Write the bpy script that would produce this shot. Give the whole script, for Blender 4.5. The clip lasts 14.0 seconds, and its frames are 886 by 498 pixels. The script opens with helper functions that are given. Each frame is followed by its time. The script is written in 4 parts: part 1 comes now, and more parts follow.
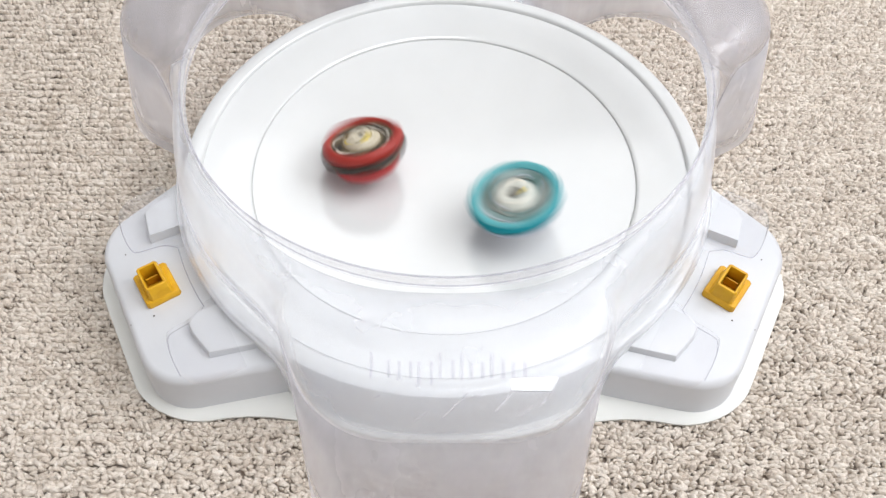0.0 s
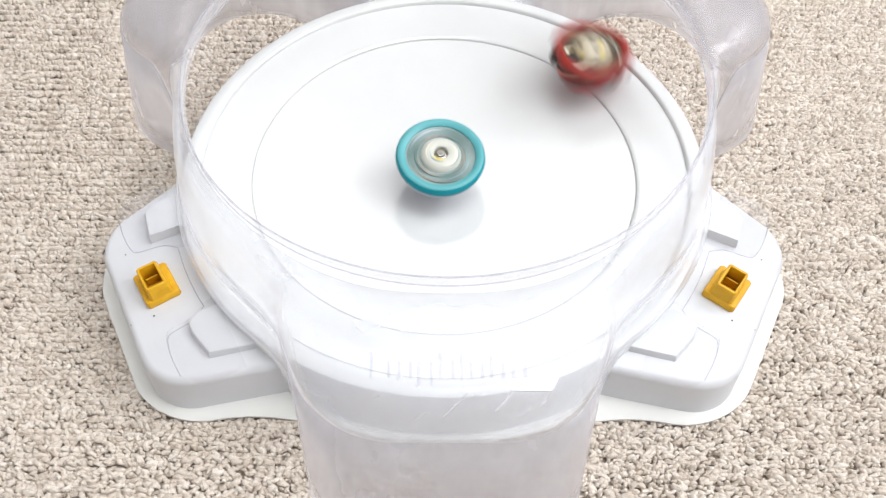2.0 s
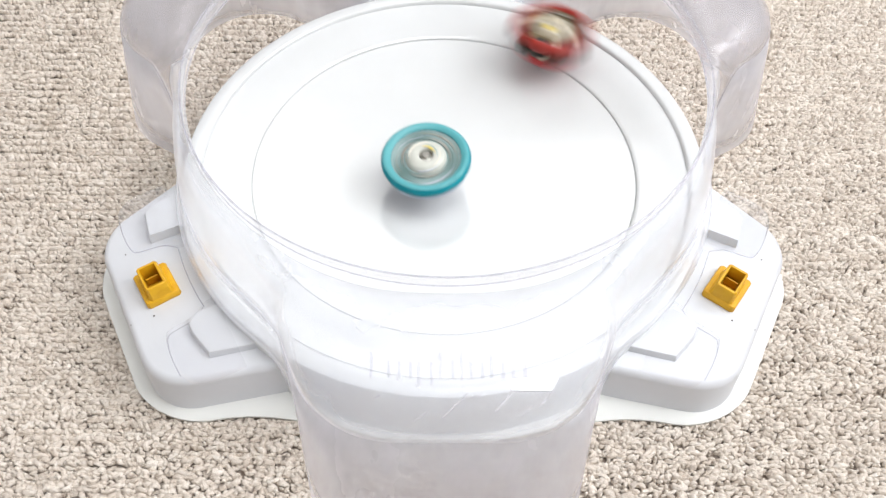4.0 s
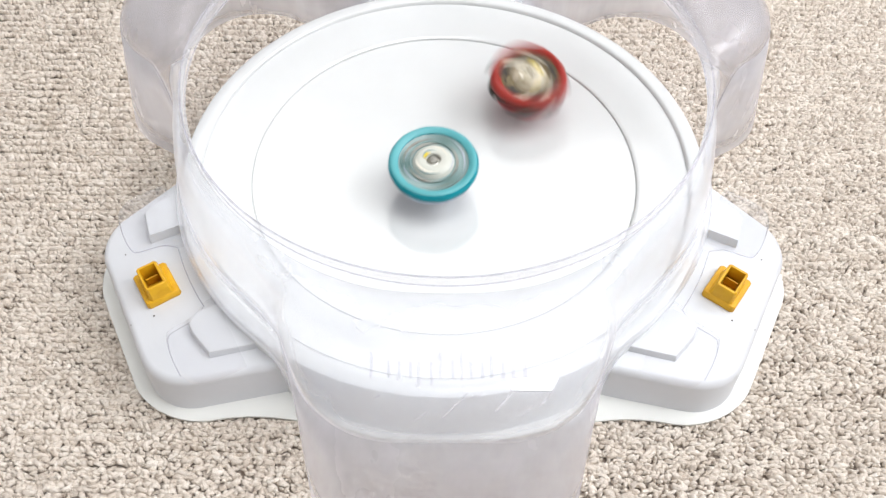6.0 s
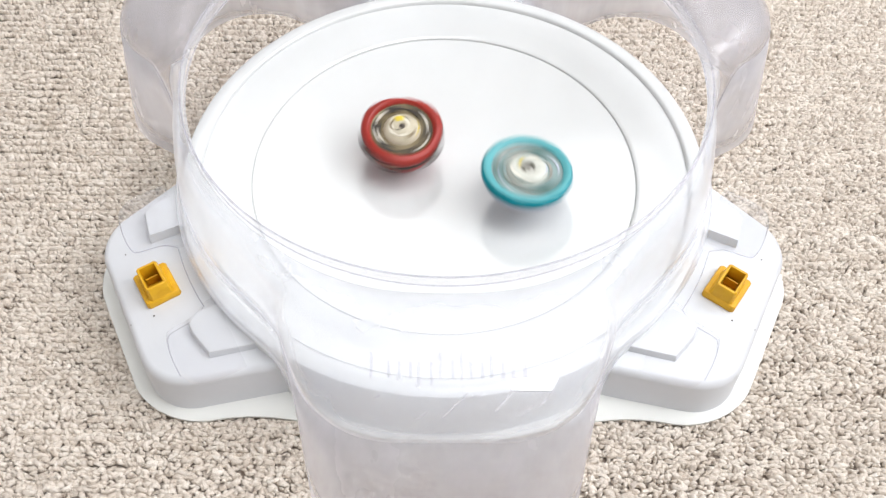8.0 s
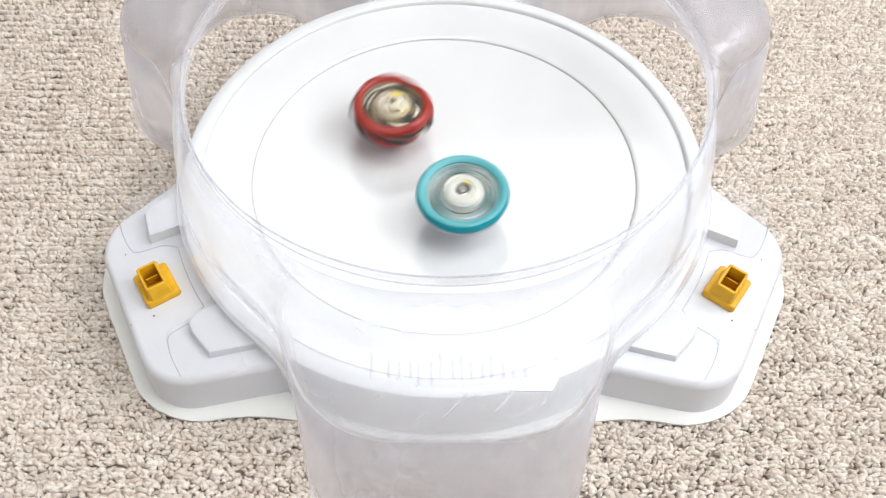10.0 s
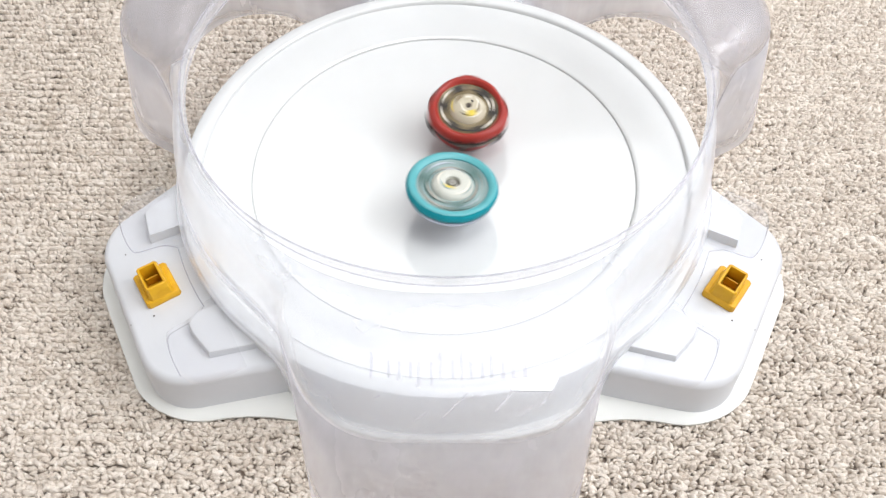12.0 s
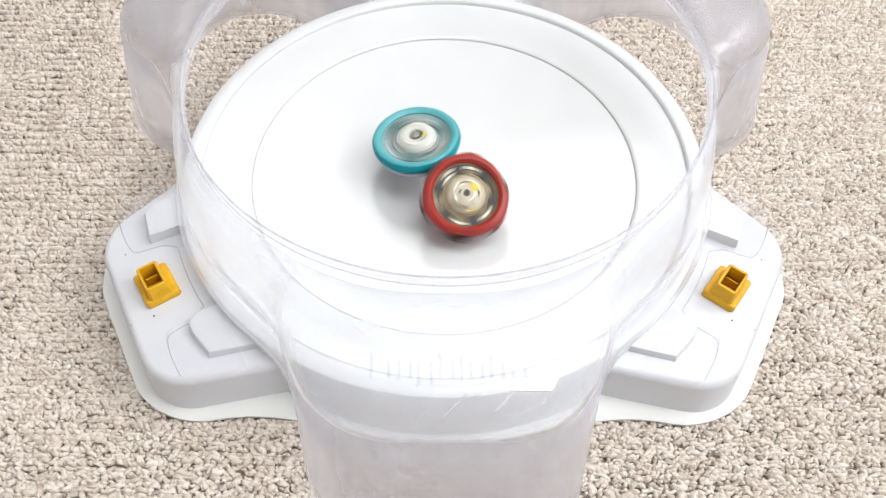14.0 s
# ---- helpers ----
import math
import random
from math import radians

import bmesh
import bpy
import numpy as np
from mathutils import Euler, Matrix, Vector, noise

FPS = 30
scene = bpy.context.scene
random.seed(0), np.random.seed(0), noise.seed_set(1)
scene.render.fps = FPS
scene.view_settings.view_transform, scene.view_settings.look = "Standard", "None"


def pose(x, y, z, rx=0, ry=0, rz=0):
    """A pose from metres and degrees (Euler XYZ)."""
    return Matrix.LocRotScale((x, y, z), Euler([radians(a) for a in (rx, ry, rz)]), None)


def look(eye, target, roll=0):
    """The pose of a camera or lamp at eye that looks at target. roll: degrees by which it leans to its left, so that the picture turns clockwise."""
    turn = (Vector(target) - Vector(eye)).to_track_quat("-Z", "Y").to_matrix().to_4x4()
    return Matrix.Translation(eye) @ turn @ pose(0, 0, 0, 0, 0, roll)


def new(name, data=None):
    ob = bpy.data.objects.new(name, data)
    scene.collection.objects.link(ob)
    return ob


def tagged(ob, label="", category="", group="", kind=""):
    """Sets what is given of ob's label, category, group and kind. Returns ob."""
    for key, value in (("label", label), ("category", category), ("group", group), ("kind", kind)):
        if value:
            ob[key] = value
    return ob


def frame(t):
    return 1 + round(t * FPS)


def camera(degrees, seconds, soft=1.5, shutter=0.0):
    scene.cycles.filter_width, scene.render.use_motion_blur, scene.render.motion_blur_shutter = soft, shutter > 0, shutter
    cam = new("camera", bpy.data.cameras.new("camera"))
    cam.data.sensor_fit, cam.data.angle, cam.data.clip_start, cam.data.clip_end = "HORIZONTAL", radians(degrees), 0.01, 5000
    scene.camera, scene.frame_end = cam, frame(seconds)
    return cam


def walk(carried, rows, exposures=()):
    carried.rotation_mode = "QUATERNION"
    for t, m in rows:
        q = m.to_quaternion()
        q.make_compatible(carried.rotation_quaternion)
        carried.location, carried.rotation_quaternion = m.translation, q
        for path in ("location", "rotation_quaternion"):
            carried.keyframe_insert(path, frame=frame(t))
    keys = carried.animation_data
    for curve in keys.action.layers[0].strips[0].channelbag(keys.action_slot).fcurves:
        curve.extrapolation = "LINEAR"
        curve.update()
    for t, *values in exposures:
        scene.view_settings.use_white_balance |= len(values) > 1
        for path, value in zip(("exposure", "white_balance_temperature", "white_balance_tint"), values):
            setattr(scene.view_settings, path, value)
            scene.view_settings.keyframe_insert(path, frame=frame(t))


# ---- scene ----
cam = camera(62.19, 14.0, 1.25, 0.7)
EYE = (-0.0003, -0.2772, 0.3507)
DOWN = radians(55.648)
AIM = (EYE[0], EYE[1] + math.cos(DOWN), EYE[2] - math.sin(DOWN))
walk(cam, [(0.0, look(EYE, AIM, 0.447)), (14.0, look(EYE, AIM, 0.447))], [(0.0, -0.16), (0.3, -0.07), (0.6, 0.0), (14.0, 0.0)])

# ---- light: two ceiling panels and an assumed window, in a closed white room ----
world = bpy.data.worlds.new("world")
world.use_nodes = True
world.node_tree.nodes["Background"].inputs[0].default_value = (0.8, 0.85, 1.0, 1)
world.node_tree.nodes["Background"].inputs[1].default_value = 1.2
scene.world = world
LAMPS = [((0.55, 0.10, 2.36), (1.4, 1.0), 25.0), ((0.10, 2.40, 2.36), (1.8, 1.3), 16.2)]
for lamp_at, lamp_size, lamp_power in LAMPS:
    lamp_data = bpy.data.lights.new("ceiling_panel_light", "AREA")
    lamp_data.shape, lamp_data.size, lamp_data.size_y = "RECTANGLE", lamp_size[0], lamp_size[1]
    lamp_data.energy, lamp_data.color = lamp_power, (0.965, 0.98, 1.0)
    new("ceiling_panel_light", lamp_data).matrix_basis = pose(*lamp_at)
# added daylight from the east, through an unseen, assumed window; brightens that side
ASSUMED_WINDOW = (1.30, -0.75, 0.95, 0.75, 1.95)
day_data = bpy.data.lights.new("window_daylight", "AREA")
day_data.shape, day_data.size, day_data.size_y = "RECTANGLE", ASSUMED_WINDOW[4] - ASSUMED_WINDOW[3] - 0.1, ASSUMED_WINDOW[2] - ASSUMED_WINDOW[1] - 0.1
day_data.energy, day_data.color = 33.5, (0.975, 0.98, 1.0)
new("window_daylight", day_data).matrix_basis = pose(ASSUMED_WINDOW[0] + 0.03, (ASSUMED_WINDOW[1] + ASSUMED_WINDOW[2]) / 2, (ASSUMED_WINDOW[3] + ASSUMED_WINDOW[4]) / 2, 0, 90, 0)


# ---- materials ----
class Nodes:
    """A small wrapper to write node trees in short lines."""

    def __init__(self, name):
        self.mat = bpy.data.materials.new(name)
        self.mat.use_nodes = True
        self.tree = self.mat.node_tree
        self.bsdf = self.tree.nodes["Principled BSDF"]
        self.out = self.tree.nodes["Material Output"]

    def add(self, kind, **values):
        node = self.tree.nodes.new(kind)
        for key, value in values.items():
            key = key.replace("_", " ")
            node.inputs[key].default_value = value
        return node

    def link(self, a, b):
        self.tree.links.new(a, b)

    def noise(self, scale, detail=3.0, stretch=None):
        co = self.tree.nodes.new("ShaderNodeTexCoord")
        tex = self.add("ShaderNodeTexNoise", Scale=scale, Detail=detail)
        if stretch:
            mp = self.tree.nodes.new("ShaderNodeMapping")
            mp.inputs["Scale"].default_value = stretch
            self.link(co.outputs["Object"], mp.inputs["Vector"])
            self.link(mp.outputs["Vector"], tex.inputs["Vector"])
        else:
            self.link(co.outputs["Object"], tex.inputs["Vector"])
        return tex.outputs["Fac"]

    def ramp(self, fac, stops):
        r = self.tree.nodes.new("ShaderNodeValToRGB")
        while len(r.color_ramp.elements) < len(stops):
            r.color_ramp.elements.new(0.5)
        for e, (p, c) in zip(r.color_ramp.elements, stops):
            e.position, e.color = p, (*c, 1)
        self.link(fac, r.inputs["Fac"])
        return r.outputs["Color"]

    def bump(self, fac, strength, distance):
        b = self.add("ShaderNodeBump", Strength=strength, Distance=distance)
        self.link(fac, b.inputs["Height"])
        self.link(b.outputs["Normal"], self.bsdf.inputs["Normal"])

    def range(self, fac, low, high):
        m = self.tree.nodes.new("ShaderNodeMapRange")
        m.inputs["To Min"].default_value, m.inputs["To Max"].default_value = low, high
        self.link(fac, m.inputs["Value"])
        return m.outputs["Result"]


def plastic(name, dark, light, rough=(0.3, 0.45), scale=60.0, relief=0.04, metal=0.0, coat=0.0, gloss=0.5):
    n = Nodes(name)
    n.link(n.ramp(n.noise(scale, 4), [(0.3, dark), (0.7, light)]), n.bsdf.inputs["Base Color"])
    n.link(n.range(n.noise(scale * 5, 4), *rough), n.bsdf.inputs["Roughness"])
    n.bsdf.inputs["Metallic"].default_value = metal
    n.bsdf.inputs["Coat Weight"].default_value = coat
    n.bsdf.inputs["Specular IOR Level"].default_value = gloss
    n.bsdf.inputs["Coat Roughness"].default_value = 0.09
    n.bump(n.noise(scale * 12, 2), relief, 0.0005)
    return n.mat


WHITE = plastic("white_moulded_plastic", (0.575, 0.59, 0.615), (0.625, 0.64, 0.665), (0.32, 0.42), 25, 0.05)
BOWL = plastic("polished_white_plastic", (0.635, 0.65, 0.645), (0.675, 0.69, 0.685), (0.14, 0.22), 18, 0.03, coat=1.0)
FLANGE = plastic("cream_white_plastic", (0.68, 0.69, 0.665), (0.73, 0.74, 0.71), (0.4, 0.5), 30, 0.05)
YELLOW = plastic("yellow_plastic", (0.60, 0.31, 0.005), (0.68, 0.38, 0.008), (0.4, 0.55), 200, 0.1)
TEAL = plastic("teal_translucent_plastic", (0.001, 0.195, 0.24), (0.004, 0.275, 0.325), (0.35, 0.5), 150, 0.05, gloss=0.2)
TEAL_LIGHT = plastic("light_teal_plastic", (0.06, 0.32, 0.35), (0.11, 0.40, 0.425), (0.3, 0.45), 150, 0.05)
TEAL_PALE = plastic("pale_teal_plastic", (0.18, 0.28, 0.275), (0.30, 0.39, 0.38), (0.25, 0.4), 220, 0.05)
# fin teal taken darker, to imitate the shadow crescents below the hub
FIN = plastic("shade_dark_teal_plastic", (0.05, 0.12, 0.11), (0.12, 0.20, 0.19), (0.3, 0.45), 220, 0.05)
HUB_WHITE = plastic("ivory_hub_plastic", (0.50, 0.51, 0.45), (0.61, 0.62, 0.56), (0.3, 0.4), 260, 0.05)
LILAC = plastic("lilac_white_plastic", (0.42, 0.45, 0.54), (0.52, 0.55, 0.63), (0.25, 0.4), 150, 0.05)
STEEL = plastic("grey_steel", (0.20, 0.20, 0.18), (0.42, 0.41, 0.37), (0.25, 0.4), 300, 0.05, metal=0.8)
RED = plastic("red_plastic", (0.24, 0.013, 0.007), (0.36, 0.021, 0.011), (0.35, 0.5), 150, 0.06)
RED_BRIGHT = plastic("bright_red_plastic", (0.38, 0.010, 0.012), (0.46, 0.016, 0.016), (0.25, 0.4), 150, 0.06)
DARK = plastic("dark_brown_metal", (0.022, 0.016, 0.012), (0.075, 0.058, 0.046), (0.35, 0.55), 240, 0.08, metal=0.25)
BLACK = plastic("black_brown_plastic", (0.010, 0.008, 0.006), (0.030, 0.023, 0.016), (0.4, 0.6), 240, 0.06)
GOLD = plastic("dull_gold_plastic", (0.11, 0.082, 0.038), (0.22, 0.175, 0.095), (0.3, 0.45), 240, 0.06, metal=0.25)
BROWN = plastic("dull_brown_plastic", (0.14, 0.10, 0.05), (0.22, 0.17, 0.09), (0.4, 0.5), 240, 0.05)
IVORY = plastic("ivory_print_plastic", (0.66, 0.62, 0.52), (0.78, 0.75, 0.66), (0.3, 0.4), 260, 0.05)
CREAM = plastic("cream_hub_plastic", (0.42, 0.37, 0.26), (0.58, 0.53, 0.41), (0.3, 0.4), 260, 0.05)
YELLOW_MARK = plastic("yellow_mark_plastic", (0.6, 0.46, 0.03), (0.7, 0.55, 0.06), (0.3, 0.45), 240, 0.05)
WALL = plastic("matt_wall_paint", (0.80, 0.795, 0.79), (0.84, 0.835, 0.83), (0.8, 0.9), 6, 0.05)
METAL_FRAME = plastic("white_lamp_frame", (0.72, 0.72, 0.72), (0.78, 0.78, 0.78), (0.4, 0.5), 20, 0.02)


def clear_plastic(name, haze, gloss=1.0, tint=(0.985, 0.985, 0.99), milky=(0.87, 0.87, 0.89), blur=(0.10, 0.22), vary=0.2):
    """A scuffed clear sheet: straight see-through, a little milky scatter, and gloss."""
    n = Nodes(name)
    n.tree.nodes.remove(n.bsdf)
    clear = n.add("ShaderNodeBsdfTransparent", Color=(*tint, 1))
    milk = n.add("ShaderNodeBsdfDiffuse", Color=(*milky, 1))
    through_milk = n.add("ShaderNodeBsdfTranslucent", Color=(*milky, 1))
    both = n.add("ShaderNodeMixShader", Fac=0.5)
    n.link(milk.outputs[0], both.inputs[1])
    n.link(through_milk.outputs[0], both.inputs[2])
    scuffs = n.range(n.noise(60, 4, (1, 1, 0.25)), haze * (1 - vary), haze * (1 + vary))
    body = n.add("ShaderNodeMixShader")
    n.link(scuffs, body.inputs["Fac"])
    n.link(clear.outputs[0], body.inputs[1])
    n.link(both.outputs[0], body.inputs[2])
    shine = n.add("ShaderNodeBsdfGlossy", Color=(1, 1, 1, 1))
    n.link(n.range(n.noise(45, 4, (1, 1, 0.4)), *blur), shine.inputs["Roughness"])
    facing = n.add("ShaderNodeLayerWeight", Blend=0.5)
    power = n.tree.nodes.new("ShaderNodeMath")
    power.operation = "POWER"
    power.inputs[1].default_value = 4.0
    n.link(facing.outputs["Facing"], power.inputs[0])
    whole = n.add("ShaderNodeMixShader")
    n.link(n.range(power.outputs[0], 0.035 * gloss, 0.55), whole.inputs["Fac"])
    n.link(body.outputs[0], whole.inputs[1])
    n.link(shine.outputs[0], whole.inputs[2])
    n.link(whole.outputs[0], n.out.inputs["Surface"])
    return n.mat


CLEAR = clear_plastic("clear_scuffed_plastic", 0.235, 0.8, milky=(0.83, 0.86, 0.925), blur=(0.28, 0.48))
CLOUDY = clear_plastic("cloudy_collar_plastic", 0.12, 0.7, tint=(0.995, 0.995, 1.0), milky=(0.95, 0.95, 0.98), blur=(0.12, 0.2))
HAZY = clear_plastic("hazy_pocket_plastic", 0.34, 1.0, milky=(0.54, 0.52, 0.54), blur=(0.15, 0.35))
FROSTED = clear_plastic("frosted_clear_plastic", 0.57, 1.0, milky=(0.70, 0.69, 0.72), blur=(0.15, 0.35), vary=0.4)
# edge beads and raised bars: dark refraction lines put in as a grey tint
EDGE = clear_plastic("refraction_tinted_edge", 0.10, 1.0, tint=(0.84, 0.84, 0.87), milky=(0.94, 0.94, 0.97))
BAR = clear_plastic("refraction_tinted_bar", 0.06, 1.0, tint=(0.92, 0.92, 0.935), blur=(0.2, 0.3))
SCUFF = clear_plastic("white_scuffed_plastic", 0.24, 1.0, milky=(0.95, 0.95, 0.96))


def glass(name):
    n = Nodes(name)
    n.bsdf.inputs["Base Color"].default_value = (0.97, 0.97, 0.98, 1)
    n.bsdf.inputs["Transmission Weight"].default_value = 1.0
    n.bsdf.inputs["IOR"].default_value = 1.49
    n.link(n.range(n.noise(80, 3), 0.06, 0.18), n.bsdf.inputs["Roughness"])
    return n.mat


CLEAR_RIM = glass("clear_rim_plastic")
CLEAR_PLATE = clear_plastic("clear_foot_plastic", 0.05)


def carpet_material(name, island):
    n = Nodes(name)
    if island:
        g = n.tree.nodes.new("ShaderNodeNewGeometry")
        blend = n.tree.nodes.new("ShaderNodeMix")
        blend.inputs[0].default_value = 0.62
        n.link(g.outputs["Random Per Island"], blend.inputs[2])
        n.link(n.range(n.noise(520, 3), -0.55, 1.55), blend.inputs[3])
        fac = blend.outputs[0]
    else:
        fac = n.range(n.noise(420, 2), -0.45, 0.7)
    yarn = n.ramp(fac, [(0.05, (0.46, 0.385, 0.325)), (0.3, (0.76, 0.68, 0.595)), (0.6, (0.86, 0.79, 0.705)), (1.0, (0.92, 0.87, 0.80))])
    patch = n.ramp(n.noise(60, 4, (1, 2.6, 1)), [(0.32, (0.80, 0.765, 0.735)), (0.68, (1.0, 1.0, 1.0))])
    mix = n.tree.nodes.new("ShaderNodeMix")
    mix.data_type, mix.blend_type = "RGBA", "MULTIPLY"
    mix.inputs["Factor"].default_value = 0.8
    n.link(yarn, mix.inputs[6])
    n.link(patch, mix.inputs[7])
    n.link(mix.outputs[2], n.bsdf.inputs["Base Color"])
    n.bsdf.inputs["Roughness"].default_value = 0.95
    n.bsdf.inputs["Specular IOR Level"].default_value = 0.1
    n.bump(n.noise(1700, 5), 0.8, 0.0012)
    return n.mat


CARPET = carpet_material("loop_pile_yarn", True)
CARPET_BACK = carpet_material("carpet_backing", False)


# ---- mesh helpers ----
def part(name, bm, material, parent=None, label="", smooth=True):
    """Link a bmesh as one mesh object, under a thing or a part."""
    me = bpy.data.meshes.new(name)
    bm.to_mesh(me)
    bm.free()
    me.materials.append(material)
    if smooth:
        me.polygons.foreach_set("use_smooth", [True] * len(me.polygons))
        me.set_sharp_from_angle(angle=radians(38))
    ob = new(name, me)
    if parent:
        ob.parent = parent
    return tagged(ob, label)


def thing(name, label, category, group="", kind="", at=None):
    ob = tagged(new(name), label, category, group, kind)
    if at:
        ob.matrix_basis = at
    return ob


def loft(rings, close_first=False, close_last=False, cyclic=False):
    """A skin over closed rings of points."""
    bm = bmesh.new()
    rows = [[bm.verts.new(p) for p in ring] for ring in rings]
    pairs = list(zip(rows, rows[1:]))
    if cyclic:
        pairs.append((rows[-1], rows[0]))
    for a, b in pairs:
        k = len(a)
        for i in range(k):
            bm.faces.new((a[i], a[(i + 1) % k], b[(i + 1) % k], b[i]))
    if close_first:
        bm.faces.new(list(reversed(rows[0])))
    if close_last:
        bm.faces.new(rows[-1])
    bmesh.ops.recalc_face_normals(bm, faces=bm.faces)
    return bm


def turned(profile, count=96, cyclic=False, close=True):
    """A body turned round z from (radius, height) pairs."""
    rings = [[(r * math.cos(2 * math.pi * i / count), r * math.sin(2 * math.pi * i / count), z) for i in range(count)] for r, z in profile]
    return loft(rings, close and not cyclic, close and not cyclic, cyclic)


def box(x0, x1, y0, y1, z0, z1, bevel=0.0, segments=2, taper=0.0):
    bm = bmesh.new()
    bmesh.ops.create_cube(bm, size=1.0)
    for v in bm.verts:
        t = taper if v.co.z > 0 else 0.0
        v.co = ((x0 + x1) / 2 + v.co.x * ((x1 - x0) - 2 * t), (y0 + y1) / 2 + v.co.y * ((y1 - y0) - 2 * t), z0 + (v.co.z + 0.5) * (z1 - z0))
    if bevel:
        bmesh.ops.bevel(bm, geom=bm.edges[:], offset=bevel, segments=segments, affect="EDGES", profile=0.5)
    return bm


def bead(points, radius, sides=6, cyclic=False):
    """A thin round bead along a line of points in a level plane."""
    pts = [Vector(p) for p in points]
    rings = []
    for i, p in enumerate(pts):
        if cyclic:
            d = (pts[(i + 1) % len(pts)] - pts[i - 1]).normalized()
        else:
            d = (pts[min(i + 1, len(pts) - 1)] - pts[max(i - 1, 0)]).normalized()
        side = Vector((-d.y, d.x, 0))
        rings.append([p + (side * math.cos(2 * math.pi * k / sides) + Vector((0, 0, 1)) * math.sin(2 * math.pi * k / sides)) * radius for k in range(sides)])
    return loft(rings, not cyclic, not cyclic, cyclic)


def softened(points, times=2):
    """A line of points with its corners cut, the ends kept."""
    for _ in range(times):
        made = [points[0]]
        for a, b in zip(points, points[1:]):
            made += [(a[0] * 0.75 + b[0] * 0.25, a[1] * 0.75 + b[1] * 0.25), (a[0] * 0.25 + b[0] * 0.75, a[1] * 0.25 + b[1] * 0.75)]
        points = made + [points[-1]]
    return points


def rounded_box_distance(u, w, u0, u1, low, high, radius):
    """Signed distance in the plan to a rounded rectangle."""
    cu, cw = (u0 + u1) / 2, (low + high) / 2
    du, dw = abs(u - cu) - (u1 - u0) / 2 + radius, abs(w - cw) - (high - low) / 2 + radius
    return math.hypot(max(du, 0), max(dw, 0)) + min(max(du, dw), 0) - radius


def smooth_min(a, b, k):
    h = max(k - abs(a - b), 0) / k
    return min(a, b) - h * h * k / 4


def plan_radius(angle, circle, arms, blend):
    """The radius, in one direction, of a disc with rounded arms. arms: (axis, reach, low, high, corner, taper)."""
    lo, hi = 0.05, 0.4
    for _ in range(26):
        r = (lo + hi) / 2
        x, y = r * math.cos(angle), r * math.sin(angle)
        d = r - circle
        for axis, reach, low, high, corner, taper in arms:
            c, s = math.cos(axis), math.sin(axis)
            u, w = x * c + y * s, -x * s + y * c
            slim = taper * (u - 0.15)
            d = smooth_min(d, rounded_box_distance(u, w, 0.0, reach, low + slim, high - slim, corner), blend)
        if d > 0:
            hi = r
        else:
            lo = r
    return (lo + hi) / 2


def plan_ring(circle, arms, blend, z, count=360):
    ring = []
    for i in range(count):
        a = 2 * math.pi * i / count
        r = plan_radius(a, circle, arms, blend)
        ring.append((r * math.cos(a), r * math.sin(a), z))
    return ring


